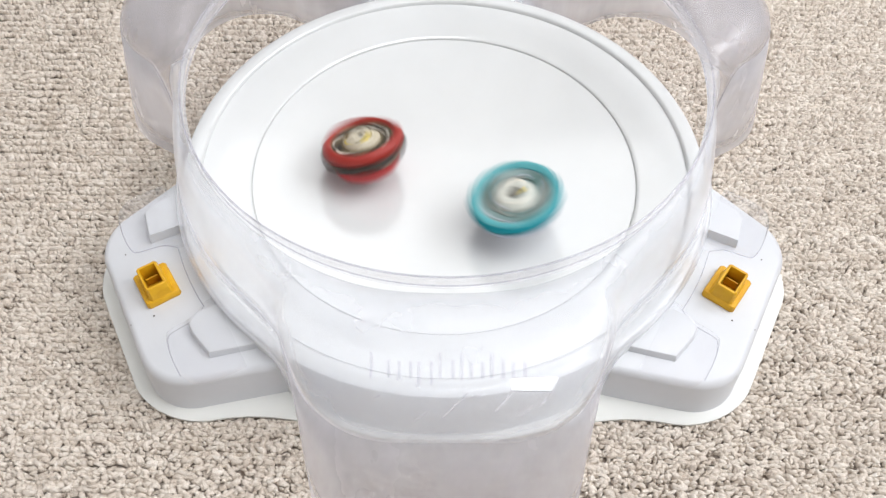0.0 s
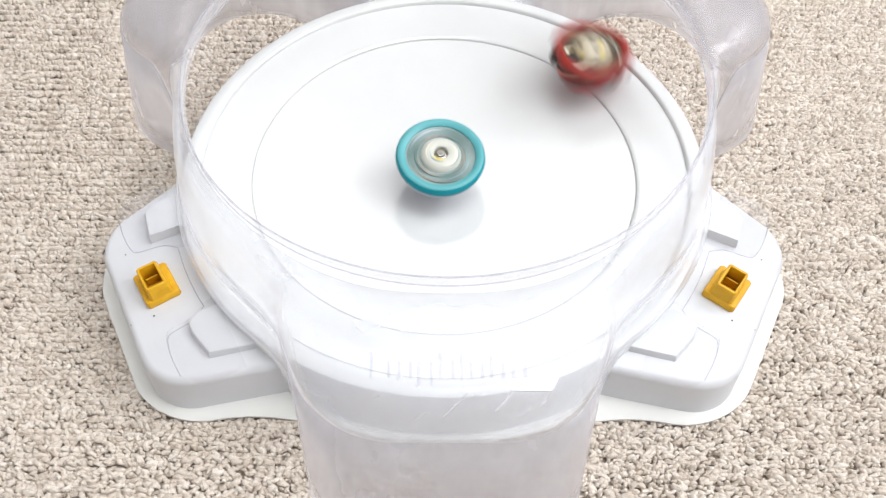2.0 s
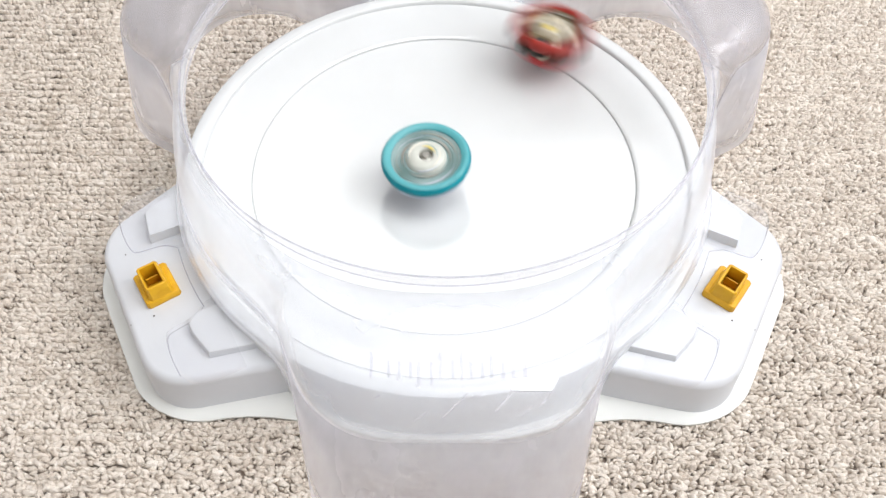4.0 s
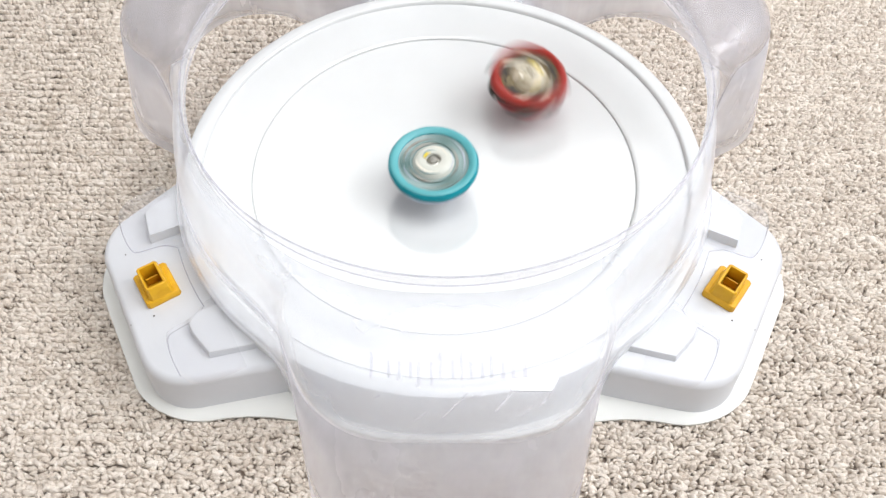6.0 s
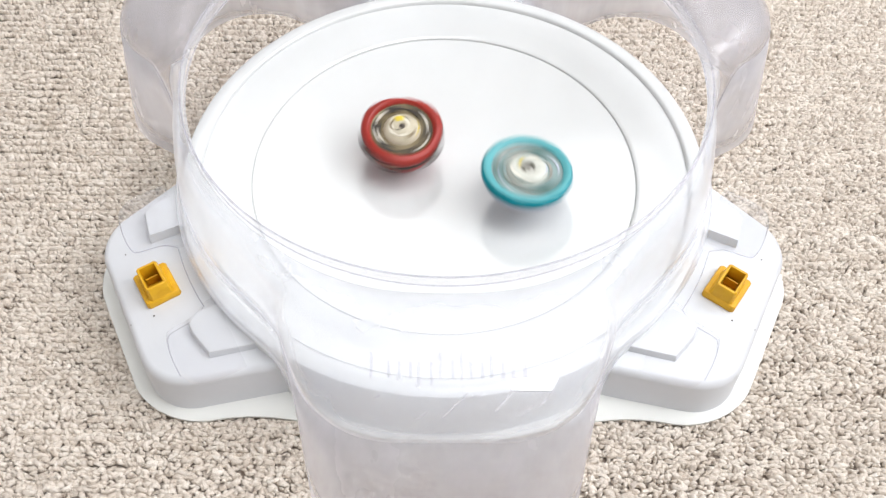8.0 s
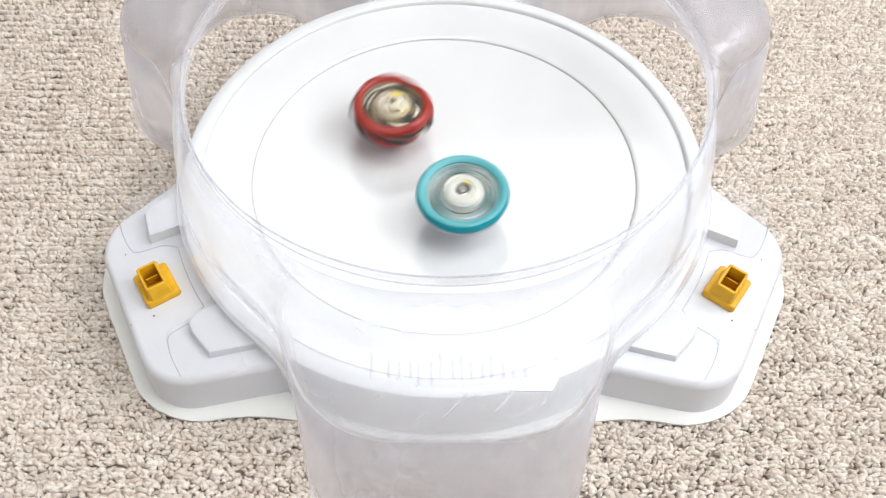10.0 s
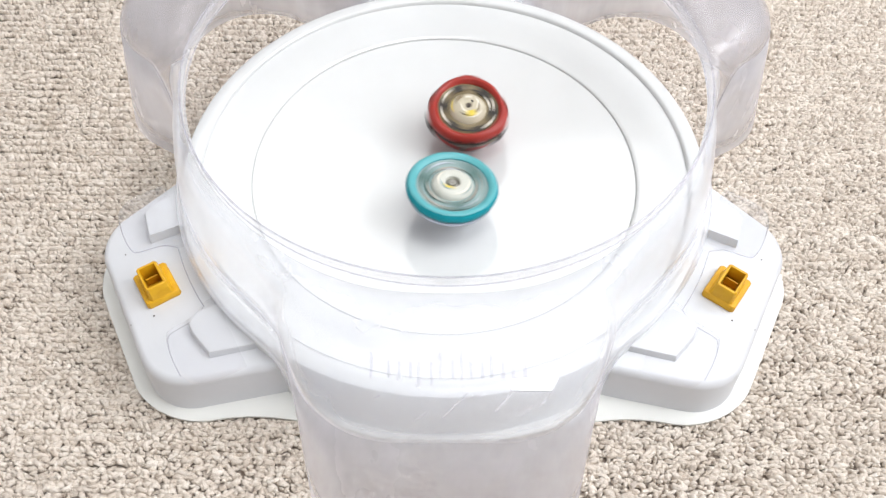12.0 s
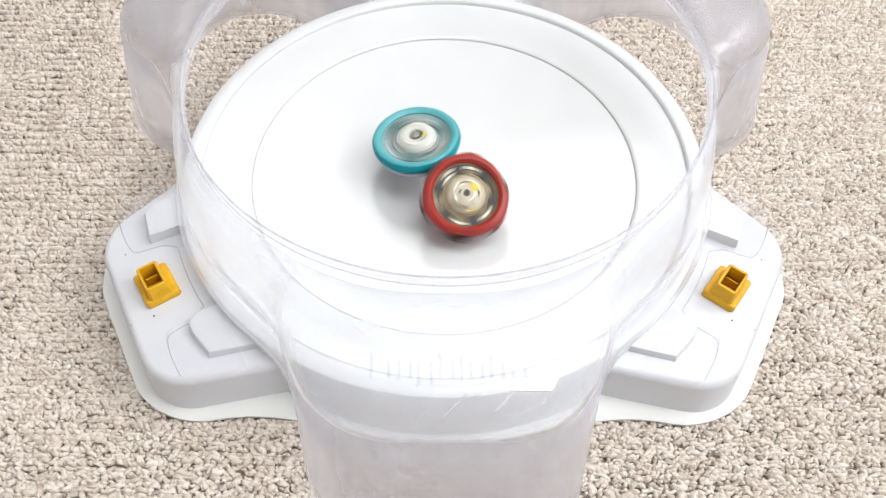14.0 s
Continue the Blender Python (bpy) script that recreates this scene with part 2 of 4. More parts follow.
# ---- room ----
def room():
    x0, x1, y0, y1, h, t = -2.1, ASSUMED_WINDOW[0], -2.0, 3.6, 2.4, 0.12
    floor = part("floor", box(x0, x1, y0, y1, -0.06, -0.0034), CARPET_BACK, None, smooth=False)
    tagged(floor, "beige and grey loop-pile carpet floor", "floor", kind="structure")
    for name, b in (("wall_north", (x0 - t, x1 + t, y1, y1 + t)), ("wall_south", (x0 - t, x1 + t, y0 - t, y0)), ("wall_west", (x0 - t, x0, y0, y1))):
        tagged(part(name, box(*b, -0.06, h), WALL, None, smooth=False), "plain off-white painted wall", "wall", kind="structure")
    tagged(part("ceiling", box(x0 - t, x1 + t, y0 - t, y1 + t, h, h + t), WALL, None, smooth=False), "plain white painted ceiling", "ceiling", kind="structure")
    # the east wall, with the added, unseen window
    wx, wy0, wy1, wz0, wz1 = ASSUMED_WINDOW
    east = bmesh.new()
    for b in ((y0, wy0, -0.06, h), (wy1, y1, -0.06, h), (wy0, wy1, -0.06, wz0), (wy0, wy1, wz1, h)):
        made = bmesh.ops.create_cube(east, size=1.0)["verts"]
        for v in made:
            v.co = (x1 + (v.co.x + 0.5) * t, b[0] + (v.co.y + 0.5) * (b[1] - b[0]), b[2] + (v.co.z + 0.5) * (b[3] - b[2]))
    tagged(part("wall_east", east, WALL, None, smooth=False), "plain off-white painted wall with a window opening", "wall", kind="structure")
    window = tagged(new("window_1"), "white framed window, unseen and assumed", "window", kind="structure")
    for q in ((wy0, wy0 + 0.05, wz0, wz1), (wy1 - 0.05, wy1, wz0, wz1), (wy0 + 0.05, wy1 - 0.05, wz0, wz0 + 0.05), (wy0 + 0.05, wy1 - 0.05, wz1 - 0.05, wz1)):
        part("window_frame", box(wx + 0.04, wx + 0.09, *q, 0.003), METAL_FRAME, window)
    pane = part("pane", box(wx + 0.062, wx + 0.066, wy0 + 0.05, wy1 - 0.05, wz0 + 0.05, wz1 - 0.05), CLEAR_PLATE, window, smooth=False)
    pane.visible_shadow = False
    for (lx, ly, lz), (wide, deep), power in LAMPS:
        lamp = thing("ceiling_light", "white framed rectangular ceiling light panel", "lamp", "ceiling lights")
        a, b = wide / 2 + 0.005, deep / 2 + 0.005
        for q in ((lx - a - 0.03, lx - a, ly - b - 0.03, ly + b + 0.03), (lx + a, lx + a + 0.03, ly - b - 0.03, ly + b + 0.03), (lx - a, lx + a, ly - b - 0.03, ly - b), (lx - a, lx + a, ly + b, ly + b + 0.03)):
            part("frame", box(*q, lz - 0.01, 2.4, 0.003), METAL_FRAME, lamp)
        part("back_plate", box(lx - a, lx + a, ly - b, ly + b, lz + 0.01, 2.4), METAL_FRAME, lamp)


def carpet():
    """The looped tufts, one by one, in uneven rows."""
    rng = np.random.default_rng(4)
    x0, x1, y0, y1, step = -0.41, 0.41, -0.24, 0.28, 0.0022
    nx, ny = int((x1 - x0) / step), int((y1 - y0) / 0.0021)
    gx, gy = np.meshgrid(np.arange(nx), np.arange(ny))
    cx = (x0 + (gx + 0.5 * (gy % 2)) * step).ravel()
    cy = (y0 + gy * 0.0021).ravel()
    row = gy.ravel()
    # the rows wander a little and sink between the bundles
    cy += 0.0007 * np.sin(cx * 31 + 0.9 * np.sin(row * 0.7)) + rng.normal(0, 0.00042, cx.size)
    cx += rng.normal(0, step * 0.30, cx.size)
    ring = np.array([plan_radius(2 * math.pi * i / 360, 0.1525, [(a, 0.1955, -0.0705, 0.0705, 0.030, 0.3) for a in TAB_AXES], 0.03) for i in range(360)])
    at = np.degrees(np.arctan2(cy, cx)).astype(int) % 360
    keep = np.hypot(cx, cy) > ring[at]
    cx, cy, row = cx[keep], cy[keep], row[keep]
    k = cx.size
    seg = 6
    levels = ((1.14, 0.30), (0.86, 0.84))
    per = seg * len(levels) + 1
    ang = np.arange(seg) * 2 * np.pi / seg
    size = np.clip(rng.lognormal(0.0, 0.28, k), 0.55, 1.7)
    length = 0.00168 * size * rng.uniform(0.8, 1.4, k)
    width = 0.00106 * size ** 0.7
    turn = rng.normal(0, 0.5, k)
    # ribs made flatter to the south-east, to imitate brighter light on that side
    rib_depth = 0.04 + 0.34 * np.clip(0.5 + (cy - cx) / 0.7, 0.0, 1.0)
    sink = 1.0 - rib_depth + rib_depth * np.sin(row * 2.1 + 2.0 * np.sin(cx * 23.0))
    tall = (0.0031 + 0.0013 * size * rng.uniform(0.5, 1.1, k)) * sink
    verts = np.zeros((k, per, 3), np.float32)
    for j, (s, z) in enumerate(levels):
        for i in range(seg):
            wob = s * rng.uniform(0.62, 1.38, k)
            px, py = length * np.cos(ang[i]) * wob, width * np.sin(ang[i]) * wob
            v = j * seg + i
            verts[:, v, 0] = cx + px * np.cos(turn) - py * np.sin(turn)
            verts[:, v, 1] = cy + px * np.sin(turn) + py * np.cos(turn)
            verts[:, v, 2] = tall * z * rng.uniform(0.7, 1.25, k) - 0.0034
    verts[:, per - 1, 0], verts[:, per - 1, 1], verts[:, per - 1, 2] = cx + rng.normal(0, 0.0003, k), cy + rng.normal(0, 0.0003, k), tall * rng.uniform(0.85, 1.1, k) - 0.0034
    faces = []
    for j in range(len(levels) - 1):
        for i in range(seg):
            a, b = j * seg + i, j * seg + (i + 1) % seg
            faces += [(a, b, b + seg), (a, b + seg, a + seg)]
    top = (len(levels) - 1) * seg
    for i in range(seg):
        faces.append((top + i, top + (i + 1) % seg, per - 1))
    tri = (np.array(faces)[None] + (np.arange(k) * per)[:, None, None]).reshape(-1, 3)
    me = bpy.data.meshes.new("carpet_tufts")
    me.vertices.add(k * per)
    me.vertices.foreach_set("co", verts.ravel())
    me.loops.add(tri.size)
    me.loops.foreach_set("vertex_index", tri.ravel().astype(np.int32))
    me.polygons.add(len(tri))
    me.polygons.foreach_set("loop_start", np.arange(len(tri), dtype=np.int32) * 3)
    me.update()
    me.polygons.foreach_set("use_smooth", np.ones(len(tri), bool))
    me.materials.append(CARPET)
    tagged(new("carpet_tufts", me), "thick beige, cream and grey carpet loops", "carpet", kind="stuff")


# ---- the stadium ----
TAB_AXES = [radians(210), radians(330), radians(90)]
# axis, the two half-widths, and how much further than the front one the pocket bulges
LOBES = [(radians(270), -0.063, 0.0662, 0.0), (radians(30), -0.056, 0.088, 0.014), (radians(150), -0.088, 0.056, 0.014)]


def bowl_height(r):
    return 0.018 + 0.012 * (r / 0.11) ** 2 if r < 0.11 else 0.030 + (r - 0.11) * 0.3


def yellow_clip(parent, near, m):
    """A hollow rectangular clip, set off-centre on a stepped foot."""
    def outline(x0, x1, y0, y1, z, cut):
        return [(x0 + cut, y0, z), (x1 - cut, y0, z), (x1, y0 + cut, z), (x1, y1 - cut, z), (x1 - cut, y1, z), (x0 + cut, y1, z), (x0, y1 - cut, z), (x0, y0 + cut, z)]
    c = 0.0007 * near
    x0, x1, y0, y1 = c - 0.0062, c + 0.0062, -0.0042, 0.0036
    rings = [outline(-0.0105, 0.0105, -0.0088, 0.0088, 0.0, 0.0012), outline(-0.0105, 0.0105, -0.0088, 0.0088, 0.0032, 0.0012), outline(-0.0099, 0.0099, -0.0082, 0.0082, 0.0040, 0.0010),
             outline(x0 - 0.001, x1 + 0.001, y0 - 0.001, y1 + 0.001, 0.0040, 0.0002), outline(x0, x1, y0, y1, 0.0040, 0.0002), outline(x0, x1, y0, y1, 0.0008, 0.0002)]
    clip = part("clip", loft(rings, True, True), YELLOW, parent, "yellow hollow plastic clip")
    clip.matrix_basis = m
    rings = [outline(c - 0.0092, c + 0.0092, -0.0066, 0.0066, 0.0036, 0.0012), outline(c - 0.0084, c + 0.0084, -0.0058, 0.0057, 0.0056, 0.0011), outline(c - 0.0080, c + 0.0080, -0.0055, 0.0051, 0.0116, 0.0010),
             outline(c - 0.0075, c + 0.0075, -0.0051, 0.0047, 0.0122, 0.0009), outline(x0 - 0.0002, x1 + 0.0002, y0 - 0.0002, y1 + 0.0002, 0.0122, 0.0003), outline(x0, x1, y0, y1, 0.0116, 0.0002), outline(x0, x1, y0, y1, 0.0036, 0.0002)]
    part("socket", loft(rings), YELLOW, clip)
    back = c - near * 0.0036
    part("bar", box(back - 0.0005, back + 0.0005, -0.0036, 0.0031, 0.0008, 0.0062, 0.0003), YELLOW, clip)
    return clip


def stadium():
    base = thing("stadium", "round white plastic battle stadium with three tabs", "toy")
    # the dish, with the fine ridge and the groove before its lip
    prof = [(0.001, bowl_height(0.001))]
    for i in range(1, 19):
        r = 0.108 * i / 18
        prof.append((r, bowl_height(r)))
    prof += [(0.1085, 0.0297), (0.1087, 0.0291), (0.1090, 0.0291), (0.1092, 0.0302), (0.1096, 0.0306)]
    prof += [(r, bowl_height(r) + 0.0006) for r in (0.1115, 0.116, 0.122, 0.128)]
    prof += [(0.1352, 0.0371), (0.1355, 0.0367), (0.1359, 0.0367), (0.1362, 0.0378), (0.1368, 0.0387), (0.1376, 0.0391), (0.1435, 0.0393), (0.1452, 0.0384), (0.1459, 0.0367),
             (0.1475, 0.018), (0.1490, 0.004), (0.1500, 0.0022), (0.1440, 0.0022), (0.1425, 0.0345), (0.1300, 0.0310), (0.108, 0.0265), (0.06, 0.018), (0.001, 0.0150)]
    part("dish", turned(prof, 192), BOWL, base, "glossy white shallow dish")
    # the foot flange
    arms = [(a, 0.1978, -0.0725, 0.0725, 0.030, 0.3) for a in TAB_AXES]
    arms_in = [(a, 0.1962, -0.0709, 0.0709, 0.030, 0.3) for a in TAB_AXES]
    inner = [(0.140 * math.cos(2 * math.pi * i / 360), 0.140 * math.sin(2 * math.pi * i / 360)) for i in range(360)]
    rings = [[(x, y, 0.0004) for x, y in inner], plan_ring(0.1540, arms, 0.03, 0.0004), plan_ring(0.1540, arms, 0.03, 0.0018),
             plan_ring(0.1525, arms_in, 0.03, 0.0026), [(x, y, 0.0030) for x, y in inner]]
    part("flange", loft(rings, cyclic=True), FLANGE, base, "thin cream-white foot flange")
    for a in TAB_AXES:
        turn = Matrix.Rotation(a, 4, "Z")
        tab = part("tab", tab_body(), WHITE, base, "raised white tab")
        tab.matrix_basis = turn
        near = 1 if a == TAB_AXES[0] else -1
        part("step", ramp([(0.128, near * 0.024), (0.1560, near * 0.0225), (0.1615, near * 0.0270), (0.1618, near * 0.0325), (0.1580, near * 0.0488), (0.1365, near * 0.0548), (0.128, near * 0.0570)], 0.0268, 0.0312, 0.0014), WHITE, tab)
        part("step", ramp([(0.128, -near * 0.0290), (0.1625, -near * 0.0312), (0.1605, -near * 0.0480), (0.1550, -near * 0.0520), (0.128, -near * 0.0560)], 0.0268, 0.0332, 0.0014), WHITE, tab)
        for u, w, size in ((0.1765, -0.031, 0.0004), (0.186, 0.012, 0.0003), (0.1745, 0.0125, 0.0005), (0.1560, -0.0335, 0.0004)):
            part("speck", turned([(size * 0.3, 0.0271), (size, 0.0272), (size * 0.7, 0.0275), (size * 0.2, 0.0276)], 7), DARK, tab, "dark speck of dirt").matrix_basis = Matrix.Translation((u, near * w, 0.0))
        yellow_clip(tab, near, pose(0.1675 if near == 1 else 0.1660, -near * 0.003, 0.0272, 0, 0, 94 if near == 1 else 82))
    return base


def ramp(outline, z0, z1, flank):
    """A low moulded block on a tab, with sloping flanks and a softened top edge."""
    cu, cw = sum(u for u, w in outline) / len(outline), sum(w for u, w in outline) / len(outline)

    def ring(inset, z):
        made = []
        for u, w in outline:
            long = math.hypot(u - cu, w - cw)
            k = 1 - inset / long
            made.append((cu + (u - cu) * k, cw + (w - cw) * k, z))
        return made
    bm = loft([ring(0.0, z0 - 0.001), ring(0.0, z0), ring(flank * 0.8, z1 - 0.0006), ring(flank, z1 - 0.0002), ring(flank + 0.0006, z1)], True, True)
    return bm


def tab_body():
    def ring(inset, z):
        u0, u1, root, rad = 0.128, 0.1873 - inset, 0.0697 - inset, 0.026
        tip = root - 0.33 * (u1 - u0)
        lean = math.atan(0.33)
        half = (math.pi / 2 - lean) / 2
        # the rounded corner between the leaning side and the outer edge
        side = Vector((-math.cos(lean), math.sin(lean)))
        corner = Vector((u1, tip))
        reach = rad * math.tan(half)
        centre = corner + Vector((-rad, -reach))
        pts = [(u0, -root, z), (u0 + 0.02, -root + 0.33 * 0.02, z)]
        arc = []
        for i in range(13):
            a = (math.pi / 2 - lean) * i / 12
            arc.append((centre.x + rad * math.cos(a), centre.y + rad * math.sin(a)))
        pts += [(x, -y, z) for x, y in reversed(arc)]
        pts += [(x, y, z) for x, y in arc]
        pts += [(u0 + 0.02, root - 0.33 * 0.02, z), (u0, root, z)]
        return pts
    return loft([ring(-0.0032, 0.002), ring(-0.0026, 0.0032), ring(-0.0006, 0.0235), ring(0.0002, 0.0254), ring(0.0016, 0.0268), ring(0.0030, 0.0272)], True, True)


# ---- the clear cover ----
def cover():
    ob = thing("cover", "clear scuffed plastic cover with three bulging pockets", "cover")
    def arms(k, grow):
        return [(a, grow + extra * min(1.0, (grow - 0.12) / 0.05), low * k, high * k, 0.045, 0.0) for a, low, high, extra in LOBES]
    levels = [
        # circle, lobe width, lobe reach, height at the tabs, height at the lobes
        (0.1268, 0.98, 0.116, 0.1038, 0.1038),
        (0.1312, 1.00, 0.142, 0.0990, 0.1030),
        (0.1340, 1.00, 0.160, 0.0900, 0.1012),
        (0.1365, 1.00, 0.172, 0.0800, 0.0960),
        (0.1385, 1.00, 0.178, 0.0700, 0.0910),
        (0.1400, 1.00, 0.182, 0.0620, 0.0840),
        (0.1420, 1.00, 0.191, 0.0540, 0.0580),
        (0.1440, 1.00, 0.200, 0.0460, 0.0300),
        (0.1470, 1.00, 0.209, 0.0400, 0.0010),
    ]
    count = 360
    rings = []
    for circle, k, reach, zc, zl in levels:
        ring = []
        for i in range(count):
            a = 2 * math.pi * i / count
            r = plan_radius(a, circle, arms(k, reach), 0.03)
            full = plan_radius(a, 0.1470, arms(1.0, 0.209), 0.03)
            f = min(1.0, max(0.0, (full - 0.1482) / 0.012))
            f = f * f * (3 - 2 * f)
            ring.append((r * math.cos(a), r * math.sin(a), zc + (zl - zc) * f))
        rings.append(ring)
    def skin(name, rows, material, label, spans):
        """A 1.4 mm sheet over the given rings, within spans of the turn."""
        bm = bmesh.new()
        made = {}
        for span in spans:
            for r0, r1 in zip(rows, rows[1:]):
                for i in span:
                    quad = []
                    for r, c in ((r0, i), (r0, i + 1), (r1, i + 1), (r1, i)):
                        c %= count
                        if (r, c) not in made:
                            made[r, c] = bm.verts.new(rings[r][c])
                        quad.append(made[r, c])
                    bm.faces.new(quad)
        bmesh.ops.recalc_face_normals(bm, faces=bm.faces)
        sheet = part(name, bm, material, ob, label)
        thick = sheet.modifiers.new("thickness", "SOLIDIFY")
        thick.thickness, thick.offset = 0.0014, 0.0
        sheet.visible_shadow = False
        return sheet
    pockets = [range(i0, i1) for i0, i1 in ((242, 298), (2, 70), (110, 178))]
    skirts = [range(i0, i1) for i0, i1 in ((178, 242), (298, 362), (70, 110))]
    skin("shell", list(range(6)), CLEAR, "clear plastic hood with scuffs", [range(70, 110), range(178, 362)])
    for span in pockets[1:]:
        skin("pocket_top", list(range(6)), HAZY, "cloudy top of a pocket", [span])
    for span in skirts:
        skin("skirt", list(range(5, 9)), CLEAR, "clear skirt over a tab", [span])
    for span in pockets:
        skin("pocket_wall", list(range(5, 9)), FROSTED, "milky frosted pocket wall", [span])
    # an upright collar round the opening, with a bead along both edges
    centre = Matrix.Translation((0.0008, 0.0, 0.0))
    band = [(0.1259, 0.1106), (0.1253, 0.1040), (0.1262, 0.1034), (0.1272, 0.1034), (0.1267, 0.1044), (0.1273, 0.1106)]
    collar = part("collar", turned(band, 256, cyclic=True), CLOUDY, ob, "cloudy upright collar")
    collar.matrix_basis = centre
    collar.visible_shadow = False
    for name, r, z, thick in (("rim", 0.1266, 0.1110, 0.00048), ("collar_bead", 0.1262, 0.1040, 0.00036)):
        ring = [(r * math.cos(2 * math.pi * i / 256), r * math.sin(2 * math.pi * i / 256), z) for i in range(256)]
        edge = part(name, bead(ring, thick, 8, True), EDGE, ob, "rounded clear edge")
        edge.matrix_basis = centre
        edge.visible_shadow = False
    for a in TAB_AXES:
        for sign in (1, -1):
            outline = [(0.1440, 0.0200), (0.1500, 0.0205), (0.1540, 0.0240), (0.1580, 0.0262), (0.1700, 0.0272), (0.1728, 0.0295), (0.1742, 0.0400), (0.1732, 0.0520), (0.1690, 0.0590), (0.1600, 0.0618), (0.1440, 0.0620)]
            def ring(grow, z):
                return [(0.158 + (u - 0.158) * grow, sign * (0.044 + (w - 0.044) * grow), z) for u, w in softened(outline)]
            foot = part("foot", loft([ring(1.0, 0.0276), ring(0.985, 0.0330), ring(0.95, 0.0340)], True, True), CLEAR_PLATE, ob, "clear moulded foot")
            foot.visible_shadow = False
            foot.matrix_basis = Matrix.Rotation(a, 4, "Z")
            edge = part("foot_edge", bead([(u, sign * w, 0.0290) for u, w in softened([(0.1508, 0.0204), (0.1530, 0.0226)] + outline[3:8])], 0.00028), EDGE, foot)
            edge.visible_shadow = False
        hem = part("hem", bead([(0.1522 * math.cos(radians(d)), 0.1522 * math.sin(radians(d)), 0.0282) for d in [-7.7 + 0.77 * k for k in range(21)]], 0.00028), EDGE, ob, "thin clear hem")
        hem.visible_shadow = False
        hem.matrix_basis = Matrix.Rotation(a, 4, "Z")
    # pale scratches on the front pocket
    for x, y, long, turn in ((-0.0080, -0.1765, 0.0060, 35), (0.0045, -0.1730, 0.0130, 44), (0.0222, -0.1720, 0.0085, 48), (0.0310, -0.1745, 0.0060, 46), (0.0120, -0.1700, 0.0040, 10),
                             (0.0380, -0.1705, 0.0050, 52), (-0.0240, -0.1705, 0.0030, 20)):
        scratch = part("scratch", box(-long / 2, long / 2, -0.00038, 0.00038, -0.0001, 0.0002, 0.0001), SCUFF, ob, "pale scratch", smooth=False)
        scratch.matrix_basis = Matrix.Translation((x, y, 0.0975 + (y + 0.1722) * 0.6)) @ Matrix.Rotation(radians(28), 4, "X") @ Matrix.Rotation(radians(turn), 4, "Z")
    # an added clear facet, tilted to mirror a ceiling panel as a white glint
    glint_outline = [(-0.0088, -0.0030), (0.0064, -0.0026), (0.0092, 0.0030), (-0.0088, 0.0020)]
    lens = part("moulded_pad", loft([[(x, y, -0.0005) for x, y in glint_outline], [(x, y, 0.0004) for x, y in glint_outline]], True, True), CLEAR_RIM, ob, "flat clear facet, added for a lamp glint", smooth=False)
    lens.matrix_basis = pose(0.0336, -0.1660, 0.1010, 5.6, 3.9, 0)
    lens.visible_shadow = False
    # raised lettering on the front pocket, as plain bars
    for x, wide, low, high in ((-0.0355, 0.0090, 0, 0.0105), (-0.0245, 0.0060, 0, 0.0068), (-0.0155, 0.0065, -0.0030, 0.0068), (-0.0062, 0.0065, 0, 0.0105),
                               (0.0005, 0.0, 0, 0.0105), (0.0072, 0.0060, 0, 0.0068), (0.0163, 0.0060, 0, 0.0105), (0.0258, 0.0060, 0, 0.0068)):
        stems = (-wide * 0.36, wide * 0.36) if wide else (0.0,)
        for k, stem in enumerate(stems):
            tall = high if k == 0 else min(high, 0.0075)
            bar = part("raised_bar", box(stem - 0.0006, stem + 0.0006, low * 0.9, tall * 0.9, -0.0004, 0.0004, 0.00035), BAR, ob, "raised clear bar")
            bar.matrix_basis = pose((x + 0.0056) * 0.84 + 0.0018, -0.1640, 0.1010, 17, 0, 0)
            bar.visible_shadow = False
    return ob


# ---- the spinning tops ----
def sector(r0, r1, a0, a1, z0, z1, steps=14):
    """A curved bar between two radii and two angles."""
    bm = bmesh.new()
    rows = []
    for i in range(steps + 1):
        a = a0 + (a1 - a0) * i / steps
        rows.append([bm.verts.new((r * math.cos(a), r * math.sin(a), z)) for r, z in ((r0, z0), (r1, z0), (r1, z1), (r0, z1))])
    for p, q in zip(rows, rows[1:]):
        for k in range(4):
            bm.faces.new((p[k], p[(k + 1) % 4], q[(k + 1) % 4], q[k]))
    bm.faces.new(rows[0])
    bm.faces.new(rows[-1])
    bmesh.ops.recalc_face_normals(bm, faces=bm.faces)
    return bm


def face_pieces(top, profile, r0, r1, count, materials, seed):
    """Short curved pieces of several colours, let into the face of a top along its profile."""
    rng = random.Random(seed)
    rs, zs = [p[0] for p in profile], [p[1] for p in profile]
    for k in range(count):
        r = rng.uniform(r0, r1)
        wide = rng.uniform(0.0007, 0.0016)
        a = 2 * math.pi * (k + rng.uniform(0.0, 0.8)) / count
        z = float(np.interp(r + wide / 2, rs, zs))
        part("face_piece", sector(r, r + wide, a, a + rng.uniform(0.4, 1.3), z - 0.0012, z + 0.0003, 8), materials[k % len(materials)], top)


def lobed(profile, lobes, depth, count=144):
    """A turned ring with shallow lobes round its outer side."""
    rings = []
    for r, z in profile:
        far = min(1.0, max(0.0, (r - 0.0205) / 0.003))
        rings.append([(r * (1 + depth * far * math.cos(lobes * 2 * math.pi * i / count)) * math.cos(2 * math.pi * i / count),
                       r * (1 + depth * far * math.cos(lobes * 2 * math.pi * i / count)) * math.sin(2 * math.pi * i / count), z) for i in range(count)])
    return loft(rings, cyclic=True)


